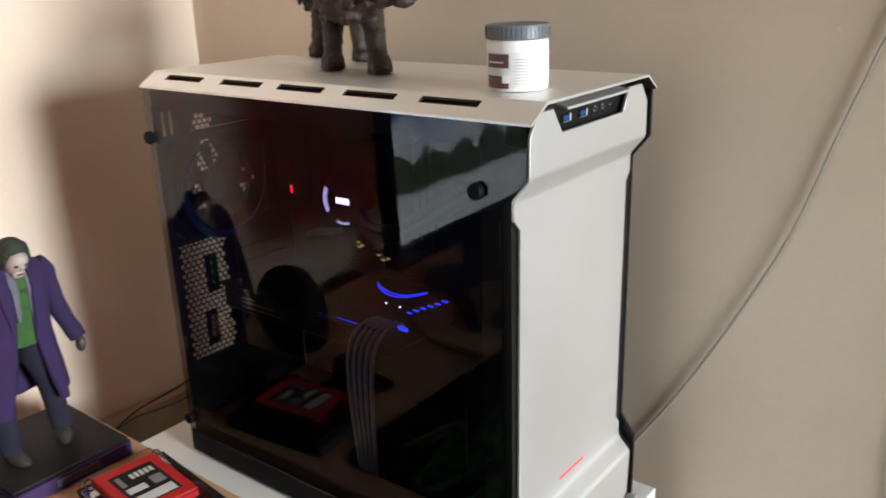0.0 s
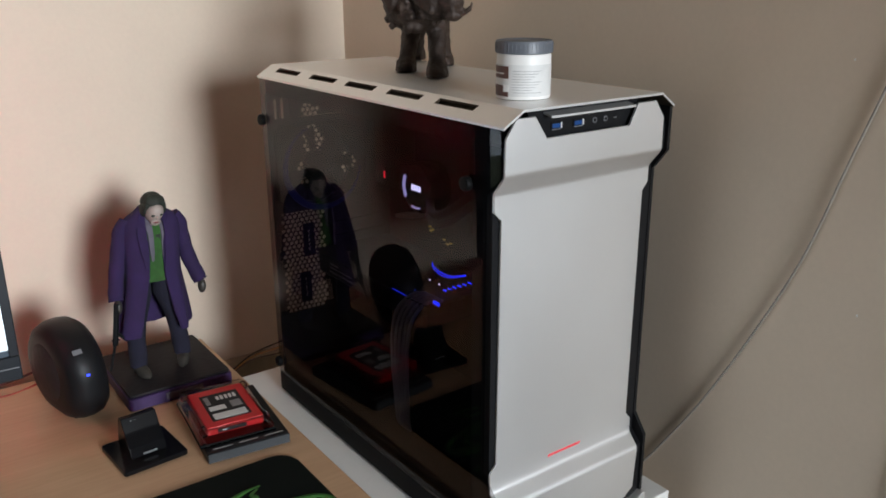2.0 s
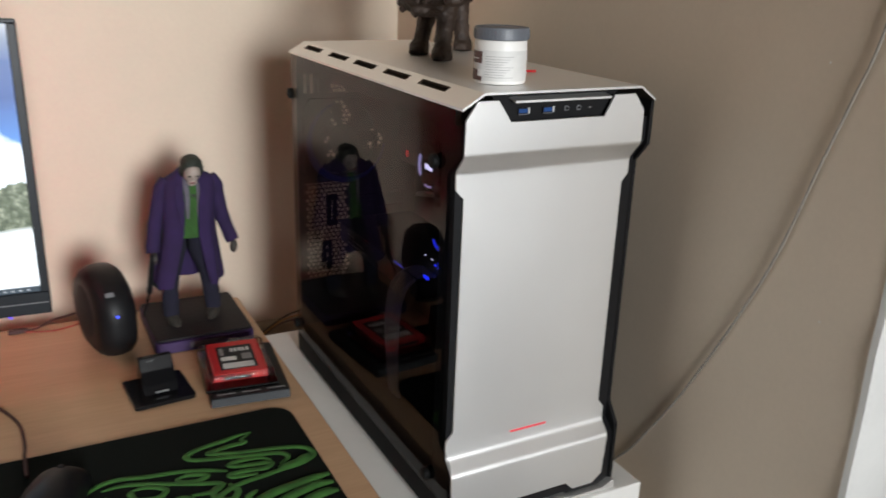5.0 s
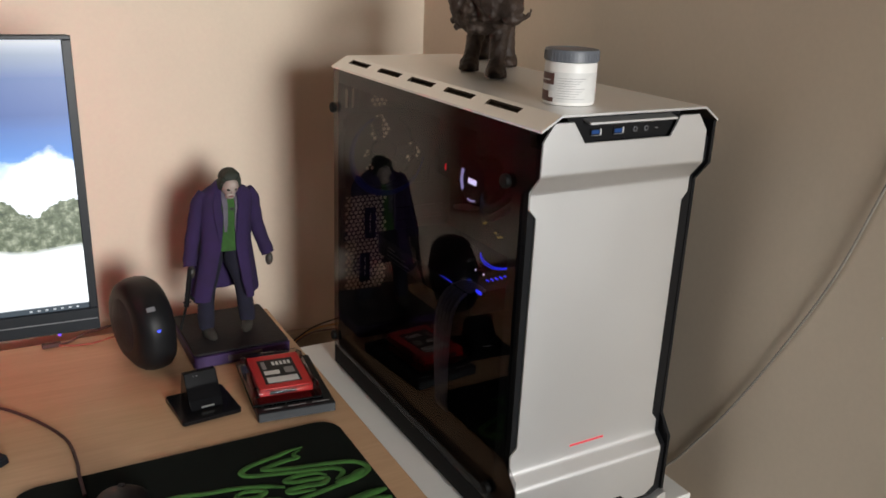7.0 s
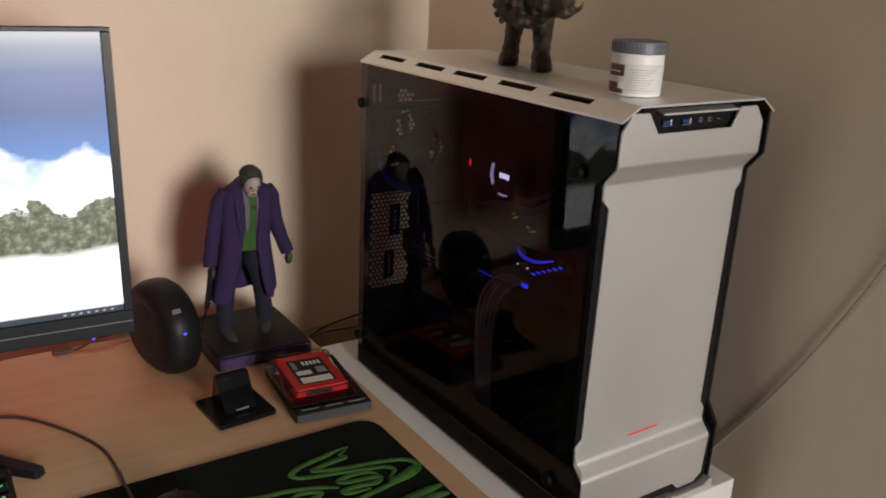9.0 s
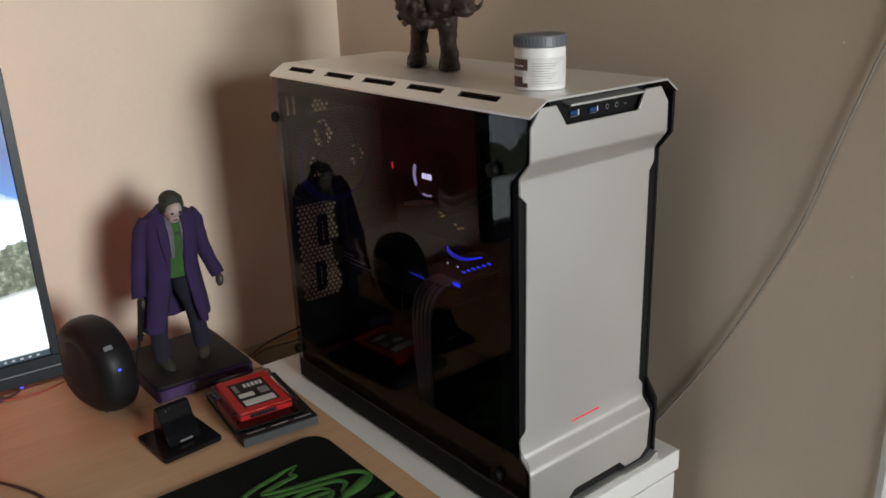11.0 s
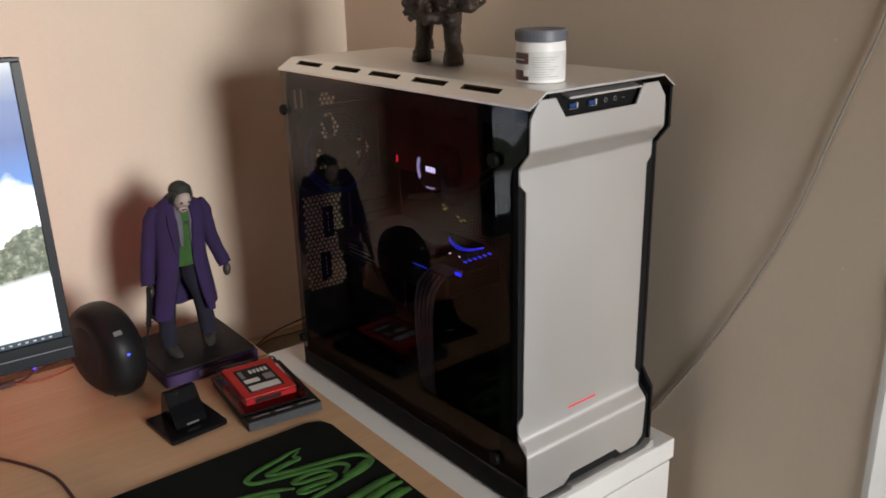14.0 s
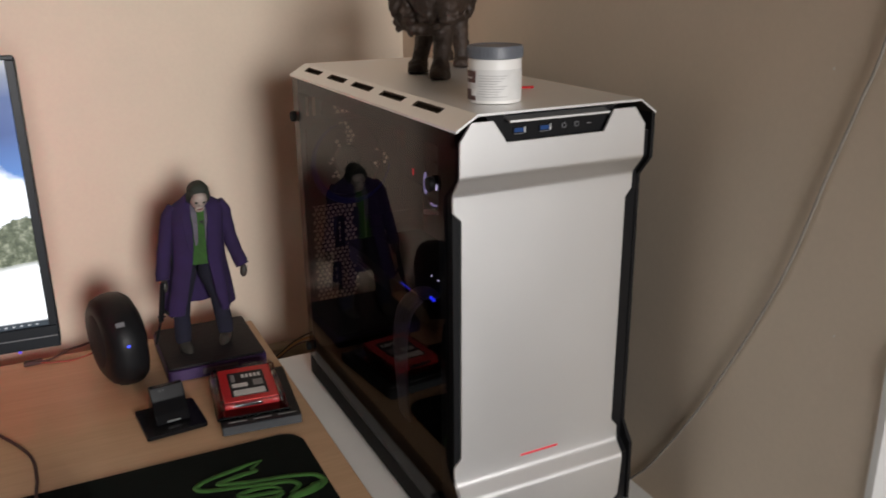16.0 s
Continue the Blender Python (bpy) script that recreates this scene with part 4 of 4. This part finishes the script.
# head bent forward, hair
tilt = Matrix.Rotation(radians(36), 4, "X")
NECK = Vector((CX + 0.002, CY, ZB + 0.248))
for at, r, mi in (((CX + 0.002, CY - 0.0095, ZB + 0.2630), (0.0118, 0.0128, 0.0168), 4), ((CX + 0.002, CY - 0.002, ZB + 0.250), (0.0085, 0.009, 0.012), 4),
                  ((CX + 0.002, CY - 0.0170, ZB + 0.2520), (0.0070, 0.0052, 0.0060), 4), ((CX + 0.002, CY - 0.0222, ZB + 0.2615), (0.0022, 0.0028, 0.0045), 4),
                  ((CX + 0.002, CY + 0.0040, ZB + 0.2720), (0.0145, 0.0135, 0.0120), 5), ((CX + 0.002, CY + 0.0080, ZB + 0.2600), (0.0150, 0.0085, 0.0160), 5),
                  ((CX - 0.0105, CY - 0.0030, ZB + 0.2640), (0.0042, 0.0090, 0.0130), 5), ((CX + 0.0145, CY - 0.0030, ZB + 0.2640), (0.0042, 0.0090, 0.0130), 5), ((CX + 0.002, CY - 0.0075, ZB + 0.2800), (0.0125, 0.0095, 0.0060), 5), 
                  ((CX - 0.0035, CY - 0.0060, ZB + 0.2785), (0.0085, 0.0075, 0.0050), 5), ((CX + 0.008, CY - 0.0055, ZB + 0.2780), (0.0080, 0.0075, 0.0050), 5),
                  ((CX - 0.0085, CY - 0.0085, ZB + 0.2735), (0.0040, 0.0055, 0.0055), 5), ((CX + 0.0125, CY - 0.0085, ZB + 0.2735), (0.0040, 0.0055, 0.0055), 5),
                  ((CX - 0.0025, CY - 0.0215, ZB + 0.2655), (0.0030, 0.0018, 0.0024), 5), ((CX + 0.0065, CY - 0.0215, ZB + 0.2655), (0.0030, 0.0018, 0.0024), 5),
                  ((CX + 0.002, CY - 0.0218, ZB + 0.2540), (0.0040, 0.0014, 0.0013), 8)):
    own = ball(at, *r, 18, tilt)
    own.transform(Matrix.Translation(NECK + Vector((0, -0.001, -0.0045))) @ Matrix.Rotation(radians(20), 4, "X") @ Matrix.Scale(1.10, 4) @ Matrix.Translation(-NECK))
    for f in own.faces:
        f.material_index = mi
    merge(bm, own)
# long thin gun held muzzle down beside the coat
gx, gy = CX - 0.0575, CY - 0.016
for a, b, r in (((gx, gy, ZB + 0.125), (gx - 0.006, gy - 0.002, ZB + 0.060), 0.0042), ((gx - 0.006, gy - 0.002, ZB + 0.062), (gx - 0.0175, gy - 0.004, ZB + 0.022), 0.0020), ((gx - 0.002, gy, ZB + 0.078), (gx + 0.012, gy + 0.001, ZB + 0.062), 0.0026),
                ((gx - 0.011, gy - 0.002, ZB + 0.068), (gx + 0.001, gy - 0.002, ZB + 0.067), 0.0012)):
    own = tube([a, b], r, 8)
    for f in own.faces:
        f.material_index = 7
    merge(bm, own)
for v in bm.verts:
    v.co.x += 0.060 * max(0.0, v.co.z - ZB - 0.06)
    v.co.z = ZB + (v.co.z - ZB) * 0.962
doll = part("doll", bm, [M_PURPLE, M_NAVY, M_GREENC, M_GREYC, M_PALE, M_HAIR, M_SHOE, M_BLACKP, surface("dull_red_paint", (0.16, 0.03, 0.03), 0.6)], smooth=True)
tagged(doll, "male doll in a long purple coat and green vest", "doll")

# ---- round loudspeaker ----
SP = pose(0.325, 0.988, DESK + 0.0694, 0, 0, 12)
spk = thing("loudspeaker", SP, "small round black desk loudspeaker with a blue lamp", "loudspeaker")
SIDE = []
for k in range(48):
    a = 2 * math.pi * k / 48
    y, z = -0.078 * math.cos(a), 0.0690 * math.sin(a)
    if z < 0 and y < 0:      # fuller towards the lower front, flat below
        y, z = y * (1 + 0.16 * (-math.sin(2 * a)) ** 2), z * (1 + 0.10 * (math.sin(2 * a)) ** 2)
    SIDE.append((y, max(z, -0.0680)))
part("shell", loft([[(x, y * s, z * s) for y, z in SIDE] for x, s in ((-0.034, 0.62), (-0.0325, 0.78), (-0.026, 0.91), (-0.013, 0.99), (0.001, 1.0), (0.012, 0.97), (0.021, 0.87), (0.026, 0.70), (0.029, 0.40))]), M_BLACKP, spk, "satin black round shell", local=True, smooth=True)
part("grille", lathe([(0.0, -0.040), (0.024, -0.0385), (0.040, -0.0350), (0.0425, -0.0335)], 40, (0, 0, 0), "x"), M_BASE, spk, "dark mesh grille", local=True, smooth=True)
part("foot", box(-0.016, 0.016, -0.030, 0.035, -0.0694, -0.0662, 0.001), M_BLACKP, spk, "rubber foot", local=True)


def on_rim(x, ang, dx, dz, lift=0.0):
    own = box(-dx, dx, -0.0004, 0.0004, -dz, dz)
    own.transform(Matrix.Rotation(radians(ang), 4, "X") @ Matrix.Translation((x, -0.0783 - lift, 0)))
    return own


part("logo_block", on_rim(-0.014, -34, 0.0062, 0.0034), M_JACK, spk, "pale logo block", local=True)
part("lamp", on_rim(-0.009, -9, 0.0022, 0.0015, 0.0003), glowing("blue_speaker_lamp", (0.05, 0.08, 1.0), 4.0), spk, "tiny blue lamp", local=True)
wire = smooth_path([(0.205, 1.100, DESK + 0.003), (0.225, 1.106, DESK + 0.002), (0.245, 1.118, DESK + 0.006), (0.270, 1.100, DESK + 0.018), (0.300, 1.082, DESK + 0.032)], 6)
sw = thing("speaker_wire", pose(0.24, 1.1, DESK), "dark red loudspeaker wire lying on the desk", "wire")
part("strand", tube(wire, 0.0018, 8), M_DKCABLE, sw, smooth=True)
part("strand", tube(smooth_path([(0.207, 1.094, DESK + 0.003), (0.230, 1.088, DESK + 0.002), (0.258, 1.083, DESK + 0.003), (0.290, 1.072, DESK + 0.014)], 6), 0.0015, 8), M_REDWIRE, sw, "orange-red strand", smooth=True)
part("plug", box(0.182, 0.210, 1.094, 1.104, DESK + 0.0005, DESK + 0.0075, 0.001), M_DKCABLE, sw)

# ---- black charging dock ----
dock = thing("charging_dock", pose(0.368, 0.810, DESK, 0, 0, 5), "glossy black charging dock with a leaning back rest", "dock")
part("base_plate", prism(rounded(-0.0415, 0.0415, -0.042, 0.042, 0.004, 3), "z", 0.0004, 0.0075, 0.001), M_GLOSSB, dock, local=True)
part("back_rest", prism([(-0.020, 0.0076), (0.026, 0.0076), (0.029, 0.012), (0.022, 0.030), (0.018, 0.052), (0.008, 0.053), (0.000, 0.034), (-0.012, 0.020)], "x", -0.023, 0.023, 0.0012), M_GLOSSB, dock, local=True)
part("socket", box(-0.009, 0.009, -0.0225, -0.0205, 0.0110, 0.0135, 0.0005), M_SILVER, dock, "pale connector", local=True)
for x in (-0.012, -0.006):
    part("lamp_dot", box(x, x + 0.0022, 0.0058, 0.0066, 0.0465, 0.0480), M_LABELW, dock, local=True)

# ---- packed drive on a thin box ----
bx = thing("flat_box", pose(0.487, 0.806, DESK, 0, 0, -6), "flat black and grey cardboard box", "box")
part("carton", box(-0.0545, 0.0545, -0.080, 0.080, 0.0004, 0.0150, 0.0015), M_BLACKP, bx, local=True)
part("grey_side", box(-0.0535, 0.0535, -0.0806, -0.0801, 0.0015, 0.0138), surface("grey_printed_card", (0.05, 0.055, 0.06), 0.35, vary=0.15), bx, "grey printed edge", local=True)
for k in range(3):
    part("print_bar", box(-0.045 + 0.034 * k, -0.020 + 0.034 * k, -0.072, -0.0695, 0.0150, 0.0153), M_INK, bx, local=True)
pk = thing("blister_pack", pose(0.478, 0.808, DESK + 0.0154, 0, 0, -6), "clear plastic blister pack holding a red drive", "package")
bm = box(-0.050, 0.050, -0.066, 0.072, 0.0002, 0.0020, 0.0006)
part("tray", bm, M_BLISTER, pk, local=True)
part("card", box(-0.049, 0.049, -0.065, 0.071, 0.0022, 0.0032), M_BLACKP, pk, "black printed card", local=True)
part("shell", prism([(-0.0490, 0.0034), (-0.0480, 0.0120), (-0.0445, 0.0130), (-0.0420, 0.0205), (0.0420, 0.0205), (0.0445, 0.0130), (0.0480, 0.0120), (0.0490, 0.0034)], "y", -0.0640, 0.066, 0.0016, 2), M_BLISTER, pk, "clear moulded shell", local=True)
for x, y in ((-0.041, -0.052), (0.041, -0.052), (-0.041, 0.048), (0.041, 0.048)):
    part("moulded_lobe", ball((x, y, 0.0165), 0.0060, 0.0085, 0.0075, 12), M_BLISTER, pk, "clear moulded corner lobe", local=True, smooth=True)
dr = thing("solid_state_drive", pose(0.478, 0.806, DESK + 0.0245, 0, 0, -6), "red metal drive with a printed label", "drive")
part("case", box(-0.0385, 0.0385, -0.0535, 0.0535, 0.0002, 0.0125, 0.0025, 2), M_RED, dr, local=True)
part("label", box(-0.026, 0.026, -0.040, 0.036, 0.0125, 0.0128), M_BLACKP, dr, "black printed label", local=True)
for x0, x1, y0, y1, mm in ((-0.022, 0.022, -0.037, -0.021, M_LABELW), (-0.022, 0.000, -0.012, 0.000, M_LABELW), (-0.022, -0.016, 0.006, 0.030, M_INK), (0.008, 0.022, -0.012, 0.006, M_INK)):
    part("label_patch", box(x0, x1, y0, y1, 0.0128, 0.0130), mm, dr, local=True)
for k in range(5):
    part("title_bar", box(-0.006 + 0.0058 * k, -0.0022 + 0.0058 * k, 0.016, 0.027, 0.0128, 0.0131), M_LABELW, dr, local=True)
part("connector_slot", box(-0.024, 0.014, -0.0545, -0.0533, 0.003, 0.0085), M_BLACKP, dr, "black connector slot", local=True)

# ---- mouse mat with a raised green snake pattern ----
mat = thing("mouse_mat", pose(0.31, 0.52, DESK), "black cloth mouse mat printed with green snakes", "mouse mat")
part("cloth", prism(rounded(0.118, 0.520, 0.330, 0.699, 0.028, 6), "z", DESK + 0.0003, DESK + 0.0035, 0.0008), M_PAD, mat)
M_SNAKE = surface("green_snake_print", (0.045, 0.15, 0.022), 0.75, vary=0.35, scale=30, fine=300, bump=0.5)
Z = DESK + 0.0042
snakes = ([(0.456, 0.646), (0.440, 0.645), (0.420, 0.640), (0.398, 0.636), (0.380, 0.631), (0.369, 0.622), (0.377, 0.611), (0.413, 0.601), (0.452, 0.591), (0.476, 0.584), (0.483, 0.572), (0.470, 0.560)],
          [(0.451, 0.642), (0.440, 0.634), (0.443, 0.626), (0.425, 0.625), (0.405, 0.621), (0.396, 0.617), (0.428, 0.606), (0.469, 0.598), (0.502, 0.588), (0.514, 0.574), (0.511, 0.561), (0.493, 0.552), (0.470, 0.549), (0.447, 0.545), (0.419, 0.541), (0.397, 0.532), (0.380, 0.515), (0.370, 0.480), (0.368, 0.420)],
          [(0.509, 0.567), (0.490, 0.556), (0.466, 0.552)],
          [(0.462, 0.574), (0.452, 0.583), (0.432, 0.587), (0.413, 0.584), (0.420, 0.577), (0.445, 0.572), (0.460, 0.568), (0.452, 0.560), (0.430, 0.563), (0.410, 0.563), (0.414, 0.556), (0.440, 0.552)],
          [(0.250, 0.590), (0.268, 0.603), (0.290, 0.606), (0.319, 0.599), (0.352, 0.594), (0.385, 0.584), (0.408, 0.572)],
          [(0.268, 0.590), (0.290, 0.592), (0.315, 0.585), (0.345, 0.572), (0.372, 0.560), (0.395, 0.550), (0.385, 0.538), (0.360, 0.540)],
          [(0.350, 0.580), (0.366, 0.582), (0.384, 0.573), (0.372, 0.566), (0.354, 0.571), (0.350, 0.580)],
          [(0.300, 0.577), (0.318, 0.577), (0.335, 0.564), (0.325, 0.552), (0.303, 0.557), (0.298, 0.570), (0.300, 0.577)],
          [(0.270, 0.575), (0.285, 0.560), (0.300, 0.540), (0.325, 0.535), (0.350, 0.540), (0.362, 0.525), (0.345, 0.510), (0.315, 0.515)],
          [(0.400, 0.548), (0.386, 0.541), (0.384, 0.525), (0.400, 0.515), (0.410, 0.528), (0.404, 0.545)],
          [(0.517, 0.518), (0.497, 0.516), (0.470, 0.512), (0.442, 0.506), (0.415, 0.490), (0.398, 0.460), (0.392, 0.410)],
          [(0.516, 0.500), (0.495, 0.502), (0.470, 0.496), (0.445, 0.484), (0.425, 0.460), (0.418, 0.410)],
          [(0.516, 0.482), (0.500, 0.484), (0.480, 0.478), (0.460, 0.462), (0.450, 0.420)],
          [(0.430, 0.520), (0.418, 0.512), (0.422, 0.500), (0.436, 0.505)])
for i, s in enumerate(snakes):
    p = smooth_path([(x, y, Z) for x, y in s], 7)
    n = len(p)
    w = 0.0075 if i in (2, 10, 11, 12) else 0.0042
    part("snake_print", tube(p, [w * (0.45 + 0.55 * min(1, 6 * k / n, 6 * (n - 1 - k) / n + 0.2)) for k in range(n)], 8, 0.30), M_SNAKE, mat, "green printed snake", smooth=True)

# ---- computer mouse ----
ms = thing("computer_mouse", pose(0.216, 0.575, DESK + 0.0036, 0, 0, -20), "black computer mouse on the mat", "mouse")
rings = []
for y, w, h in ((-0.060, 0.012, 0.012), (-0.056, 0.022, 0.022), (-0.045, 0.029, 0.032), (-0.025, 0.033, 0.039), (0.0, 0.032, 0.040), (0.025, 0.030, 0.035), (0.045, 0.030, 0.027), (0.058, 0.027, 0.019), (0.062, 0.022, 0.012)):
    rings.append([(w * math.cos(radians(a)), y, 0.001 + h * max(0.0, math.sin(radians(a))) ** 0.8) for a in range(0, 181, 15)])
part("shell", loft(rings), M_BLACKP, ms, local=True, smooth=True)
part("wheel", lathe([(0.009, -0.0035), (0.0105, -0.002), (0.0105, 0.002), (0.009, 0.0035)], 24, (0, 0.040, 0.0215), "x"), M_BASE, ms, local=True)

# ---- desk cable ----
cb = thing("desk_cable", pose(0.15, 0.85, DESK), "thin dark red-brown cable curving over the desk", "cable")
part("strand", tube(smooth_path([(-0.30, 1.00, DESK + 0.002), (-0.10, 0.985, DESK + 0.002), (0.03, 0.956, DESK + 0.002), (0.083, 0.938, DESK + 0.002), (0.120, 0.914, DESK + 0.002), (0.160, 0.857, DESK + 0.002), (0.188, 0.795, DESK + 0.002), (0.194, 0.735, DESK + 0.003), (0.193, 0.700, DESK + 0.0065), (0.194, 0.650, DESK + 0.008)], 8), 0.0021, 8), M_DKCABLE, cb, smooth=True)

# ---- keyboard ----
kb = thing("keyboard", pose(-0.14, 0.68, DESK), "black keyboard with green lit keys", "keyboard")
part("case", prism([(0.605, DESK + 0.0004), (0.765, DESK + 0.0004), (0.765, DESK + 0.026), (0.605, DESK + 0.018)], "x", -0.36, 0.083, 0.002), M_BLACKP, kb)
key = box(-0.0078, 0.0078, -0.0075, 0.0075, 0, 0.009, 0.0015)
kme = None
for r in range(6):
    for c in range(22):
        x, y = 0.0695 - 0.0192 * c, 0.745 - 0.0222 * r - (0.006 if r else 0)
        z = DESK + 0.0262 - 0.05 * (0.765 - y)
        if kme is None:
            k = part("key", key, M_BLACKP, kb, local=True)
            kme = k.data
        else:
            k = new("key", kme)
            k.parent = kb
        k.matrix_basis = Matrix.Translation(Vector((x, y, z)) - wm(kb).translation)
        if c < 5:
            part("key_glow", box(x - 0.0018, x + 0.0018, y - 0.0014, y + 0.0014, z + 0.0088, z + 0.0093), G_GREEN, k, "green lit legend")

# ---- monitor ----
mon = thing("monitor", pose(-0.06, 0.98, DESK), "flat monitor showing a bright beach wallpaper", "monitor")
MT = pose(0.2455, 0.822, 0.906, -2.2, 0, -3)
W, H, BB = 0.616, 0.372, 0.030


def mon_part(name, b, mm, label=""):
    b.transform(MT)
    return part(name, b, mm, mon, label)


mon_part("back_shell", box(-W, 0, 0.0065, 0.030, 0, H, 0.004), M_BEZEL, "dark rear shell")
mon_part("bezel_bottom", box(-W, 0, 0, 0.0062, 0, BB, 0.001), M_BEZEL)
mon_part("bezel_top", box(-W, 0, 0, 0.0062, H - 0.005, H, 0.0008), M_BEZEL)
mon_part("bezel_side", box(-0.0105, 0, 0, 0.0062, BB + 0.0002, H - 0.0052, 0.0008), M_BEZEL)
mon_part("bezel_side", box(-W, -W + 0.0105, 0, 0.0062, BB + 0.0002, H - 0.0052, 0.0008), M_BEZEL)
mon_part("silver_line", box(-W + 0.002, -0.002, -0.0006, 0.0, 0.0150, 0.0163), M_JACK, "thin grey line")
M_SCREEN = bpy.data.materials.new("beach_wallpaper")
M_SCREEN.use_nodes = True
nt = M_SCREEN.node_tree
bs = nt.nodes["Principled BSDF"]
tc = nt.nodes.new("ShaderNodeTexCoord")
sp = nt.nodes.new("ShaderNodeSeparateXYZ")
nt.links.new(tc.outputs["Generated"], sp.inputs[0])
u, v = sp.outputs[0], sp.outputs[2]
mp = nd(nt, "ShaderNodeMapping", Scale=(1.7, 0.0, 1.0))
nt.links.new(tc.outputs["Generated"], mp.inputs[0])
puff = nd(nt, "ShaderNodeTexNoise", Scale=3.6, Detail=7.0, Roughness=0.55)
crag = nd(nt, "ShaderNodeTexNoise", Scale=5.0, Detail=8.0, Roughness=0.62)
grit = nd(nt, "ShaderNodeTexNoise", Scale=34.0, Detail=5.0, Roughness=0.7)
fluff = nd(nt, "ShaderNodeTexNoise", Scale=7.0, Detail=4.0, Roughness=0.5)
for n in (puff, crag, grit, fluff):
    nt.links.new(mp.outputs[0], n.inputs[0])
blue = ramp(nt, v, [(0.40, (0.30, 0.50, 0.75)), (0.60, (0.045, 0.14, 0.38)), (0.74, (0.010, 0.046, 0.18)), (0.87, (0.014, 0.050, 0.17)), (0.95, (0.10, 0.13, 0.19)), (1.0, (0.26, 0.27, 0.30))])
cl = math_node(nt, "SUBTRACT", math_node(nt, "ADD", 0.62, math_node(nt, "MULTIPLY", puff.outputs[0], 0.55)), math_node(nt, "ADD", v, 0.282))
cloud = ramp(nt, cl, [(0.0, (0, 0, 0)), (0.05, (0.8, 0.8, 0.8)), (0.12, (1, 1, 1))])
puffed = ramp(nt, fluff.outputs[0], [(0.33, (0.50, 0.60, 0.74)), (0.50, (0.88, 0.92, 0.97)), (0.68, (1.0, 1.0, 1.0))])
c = mixc(nt, cloud, blue, puffed)
hz = math_node(nt, "SUBTRACT", math_node(nt, "ADD", 0.13, math_node(nt, "MULTIPLY", crag.outputs[0], 0.56)), v)
hill = ramp(nt, hz, [(0.0, (0, 0, 0)), (0.012, (1, 1, 1))])
stone = ramp(nt, grit.outputs[0], [(0.3, (0.020, 0.030, 0.018)), (0.5, (0.085, 0.10, 0.060)), (0.72, (0.30, 0.31, 0.24))])
c = mixc(nt, hill, c, stone)
sz = math_node(nt, "SUBTRACT", math_node(nt, "ADD", 0.225, math_node(nt, "MULTIPLY", crag.outputs[0], 0.06)), v)
sand = ramp(nt, sz, [(0.0, (0, 0, 0)), (0.03, (1, 1, 1))])
c = mixc(nt, sand, c, (0.93, 0.95, 0.96))
bar = ramp(nt, v, [(0.022, (1, 1, 1)), (0.026, (0, 0, 0))])
c = mixc(nt, bar, c, (0.02, 0.03, 0.04))
bs.inputs["Base Color"].default_value = (0.01, 0.01, 0.01, 1)
bs.inputs["Roughness"].default_value = 0.35
nt.links.new(c, bs.inputs["Emission Color"])
bs.inputs["Emission Strength"].default_value = 3.8
screen = mon_part("screen", box(-W + 0.0107, -0.0107, 0.003, 0.0062, BB + 0.0004, H - 0.0054), M_SCREEN, "lit screen with a beach wallpaper")
for k in range(7):
    b = box(-0.026 - 0.009 * k, -0.0225 - 0.009 * k, 0.0024, 0.0029, BB + 0.0028, BB + 0.0048)
    mon_part("tray_icon", b, glowing("screen_icon", (0.8, 0.85, 0.9), 0.8) if k == 0 else bpy.data.materials["screen_icon"])
part("neck", box(-0.095, -0.025, 0.862, 0.905, 0.80, 1.10, 0.006), M_BEZEL, mon)
part("hub", lathe([(0.055, 0.0005), (0.055, 0.014), (0.045, 0.020), (0.0, 0.020)], 32, (-0.06, 0.95, DESK)), M_BEZEL, mon)
for tx in (0.116, -0.236):
    d = Vector((tx + 0.06, 0.768 - 0.95, 0)).normalized()
    s = Vector((-d.y, d.x, 0))
    a, e = Vector((-0.06, 0.95, DESK)), Vector((tx, 0.768, DESK))
    rings = [[tuple(p + s * w * ox + Vector((0, 0, z))) for ox, z in ((-1, 0.0006), (1, 0.0006), (0.8, h), (-0.8, h))] for p, w, h in ((a, 0.020, 0.018), (a.lerp(e, 0.6), 0.014, 0.014), (e - d * 0.004, 0.0085, 0.010), (e, 0.006, 0.008))]
    part("foot", loft(rings), M_BEZEL, mon, "tapered stand leg")
mon_part("power_lamp", box(-0.051, -0.0475, 0.0002, 0.0030, -0.0024, -0.0002), glowing("blue_power_lamp", (0.10, 0.06, 1.0), 2.5), "tiny blue power lamp")
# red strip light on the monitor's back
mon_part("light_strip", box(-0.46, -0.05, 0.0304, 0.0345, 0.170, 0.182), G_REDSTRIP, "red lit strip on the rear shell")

# leads in the corner behind the stand
ld = thing("corner_leads", pose(0.66, 1.1, 0.6), "dark and orange leads in the corner behind the cabinet", "cable")
for i, (c0, mm) in enumerate(((0.0, M_DKCABLE), (0.012, M_GOLD), (0.024, M_BLACKP))):
    part("lead", tube(smooth_path([(0.60, 1.155 - c0, 0.655 + c0), (0.64, 1.12 - c0, 0.70 + c0), (0.69, 1.05, 0.735 + c0), (0.72, 0.98, 0.79 + c0), (0.73, 0.91, 0.82 + c0)], 6), 0.0014, 8), mm, ld, smooth=True)
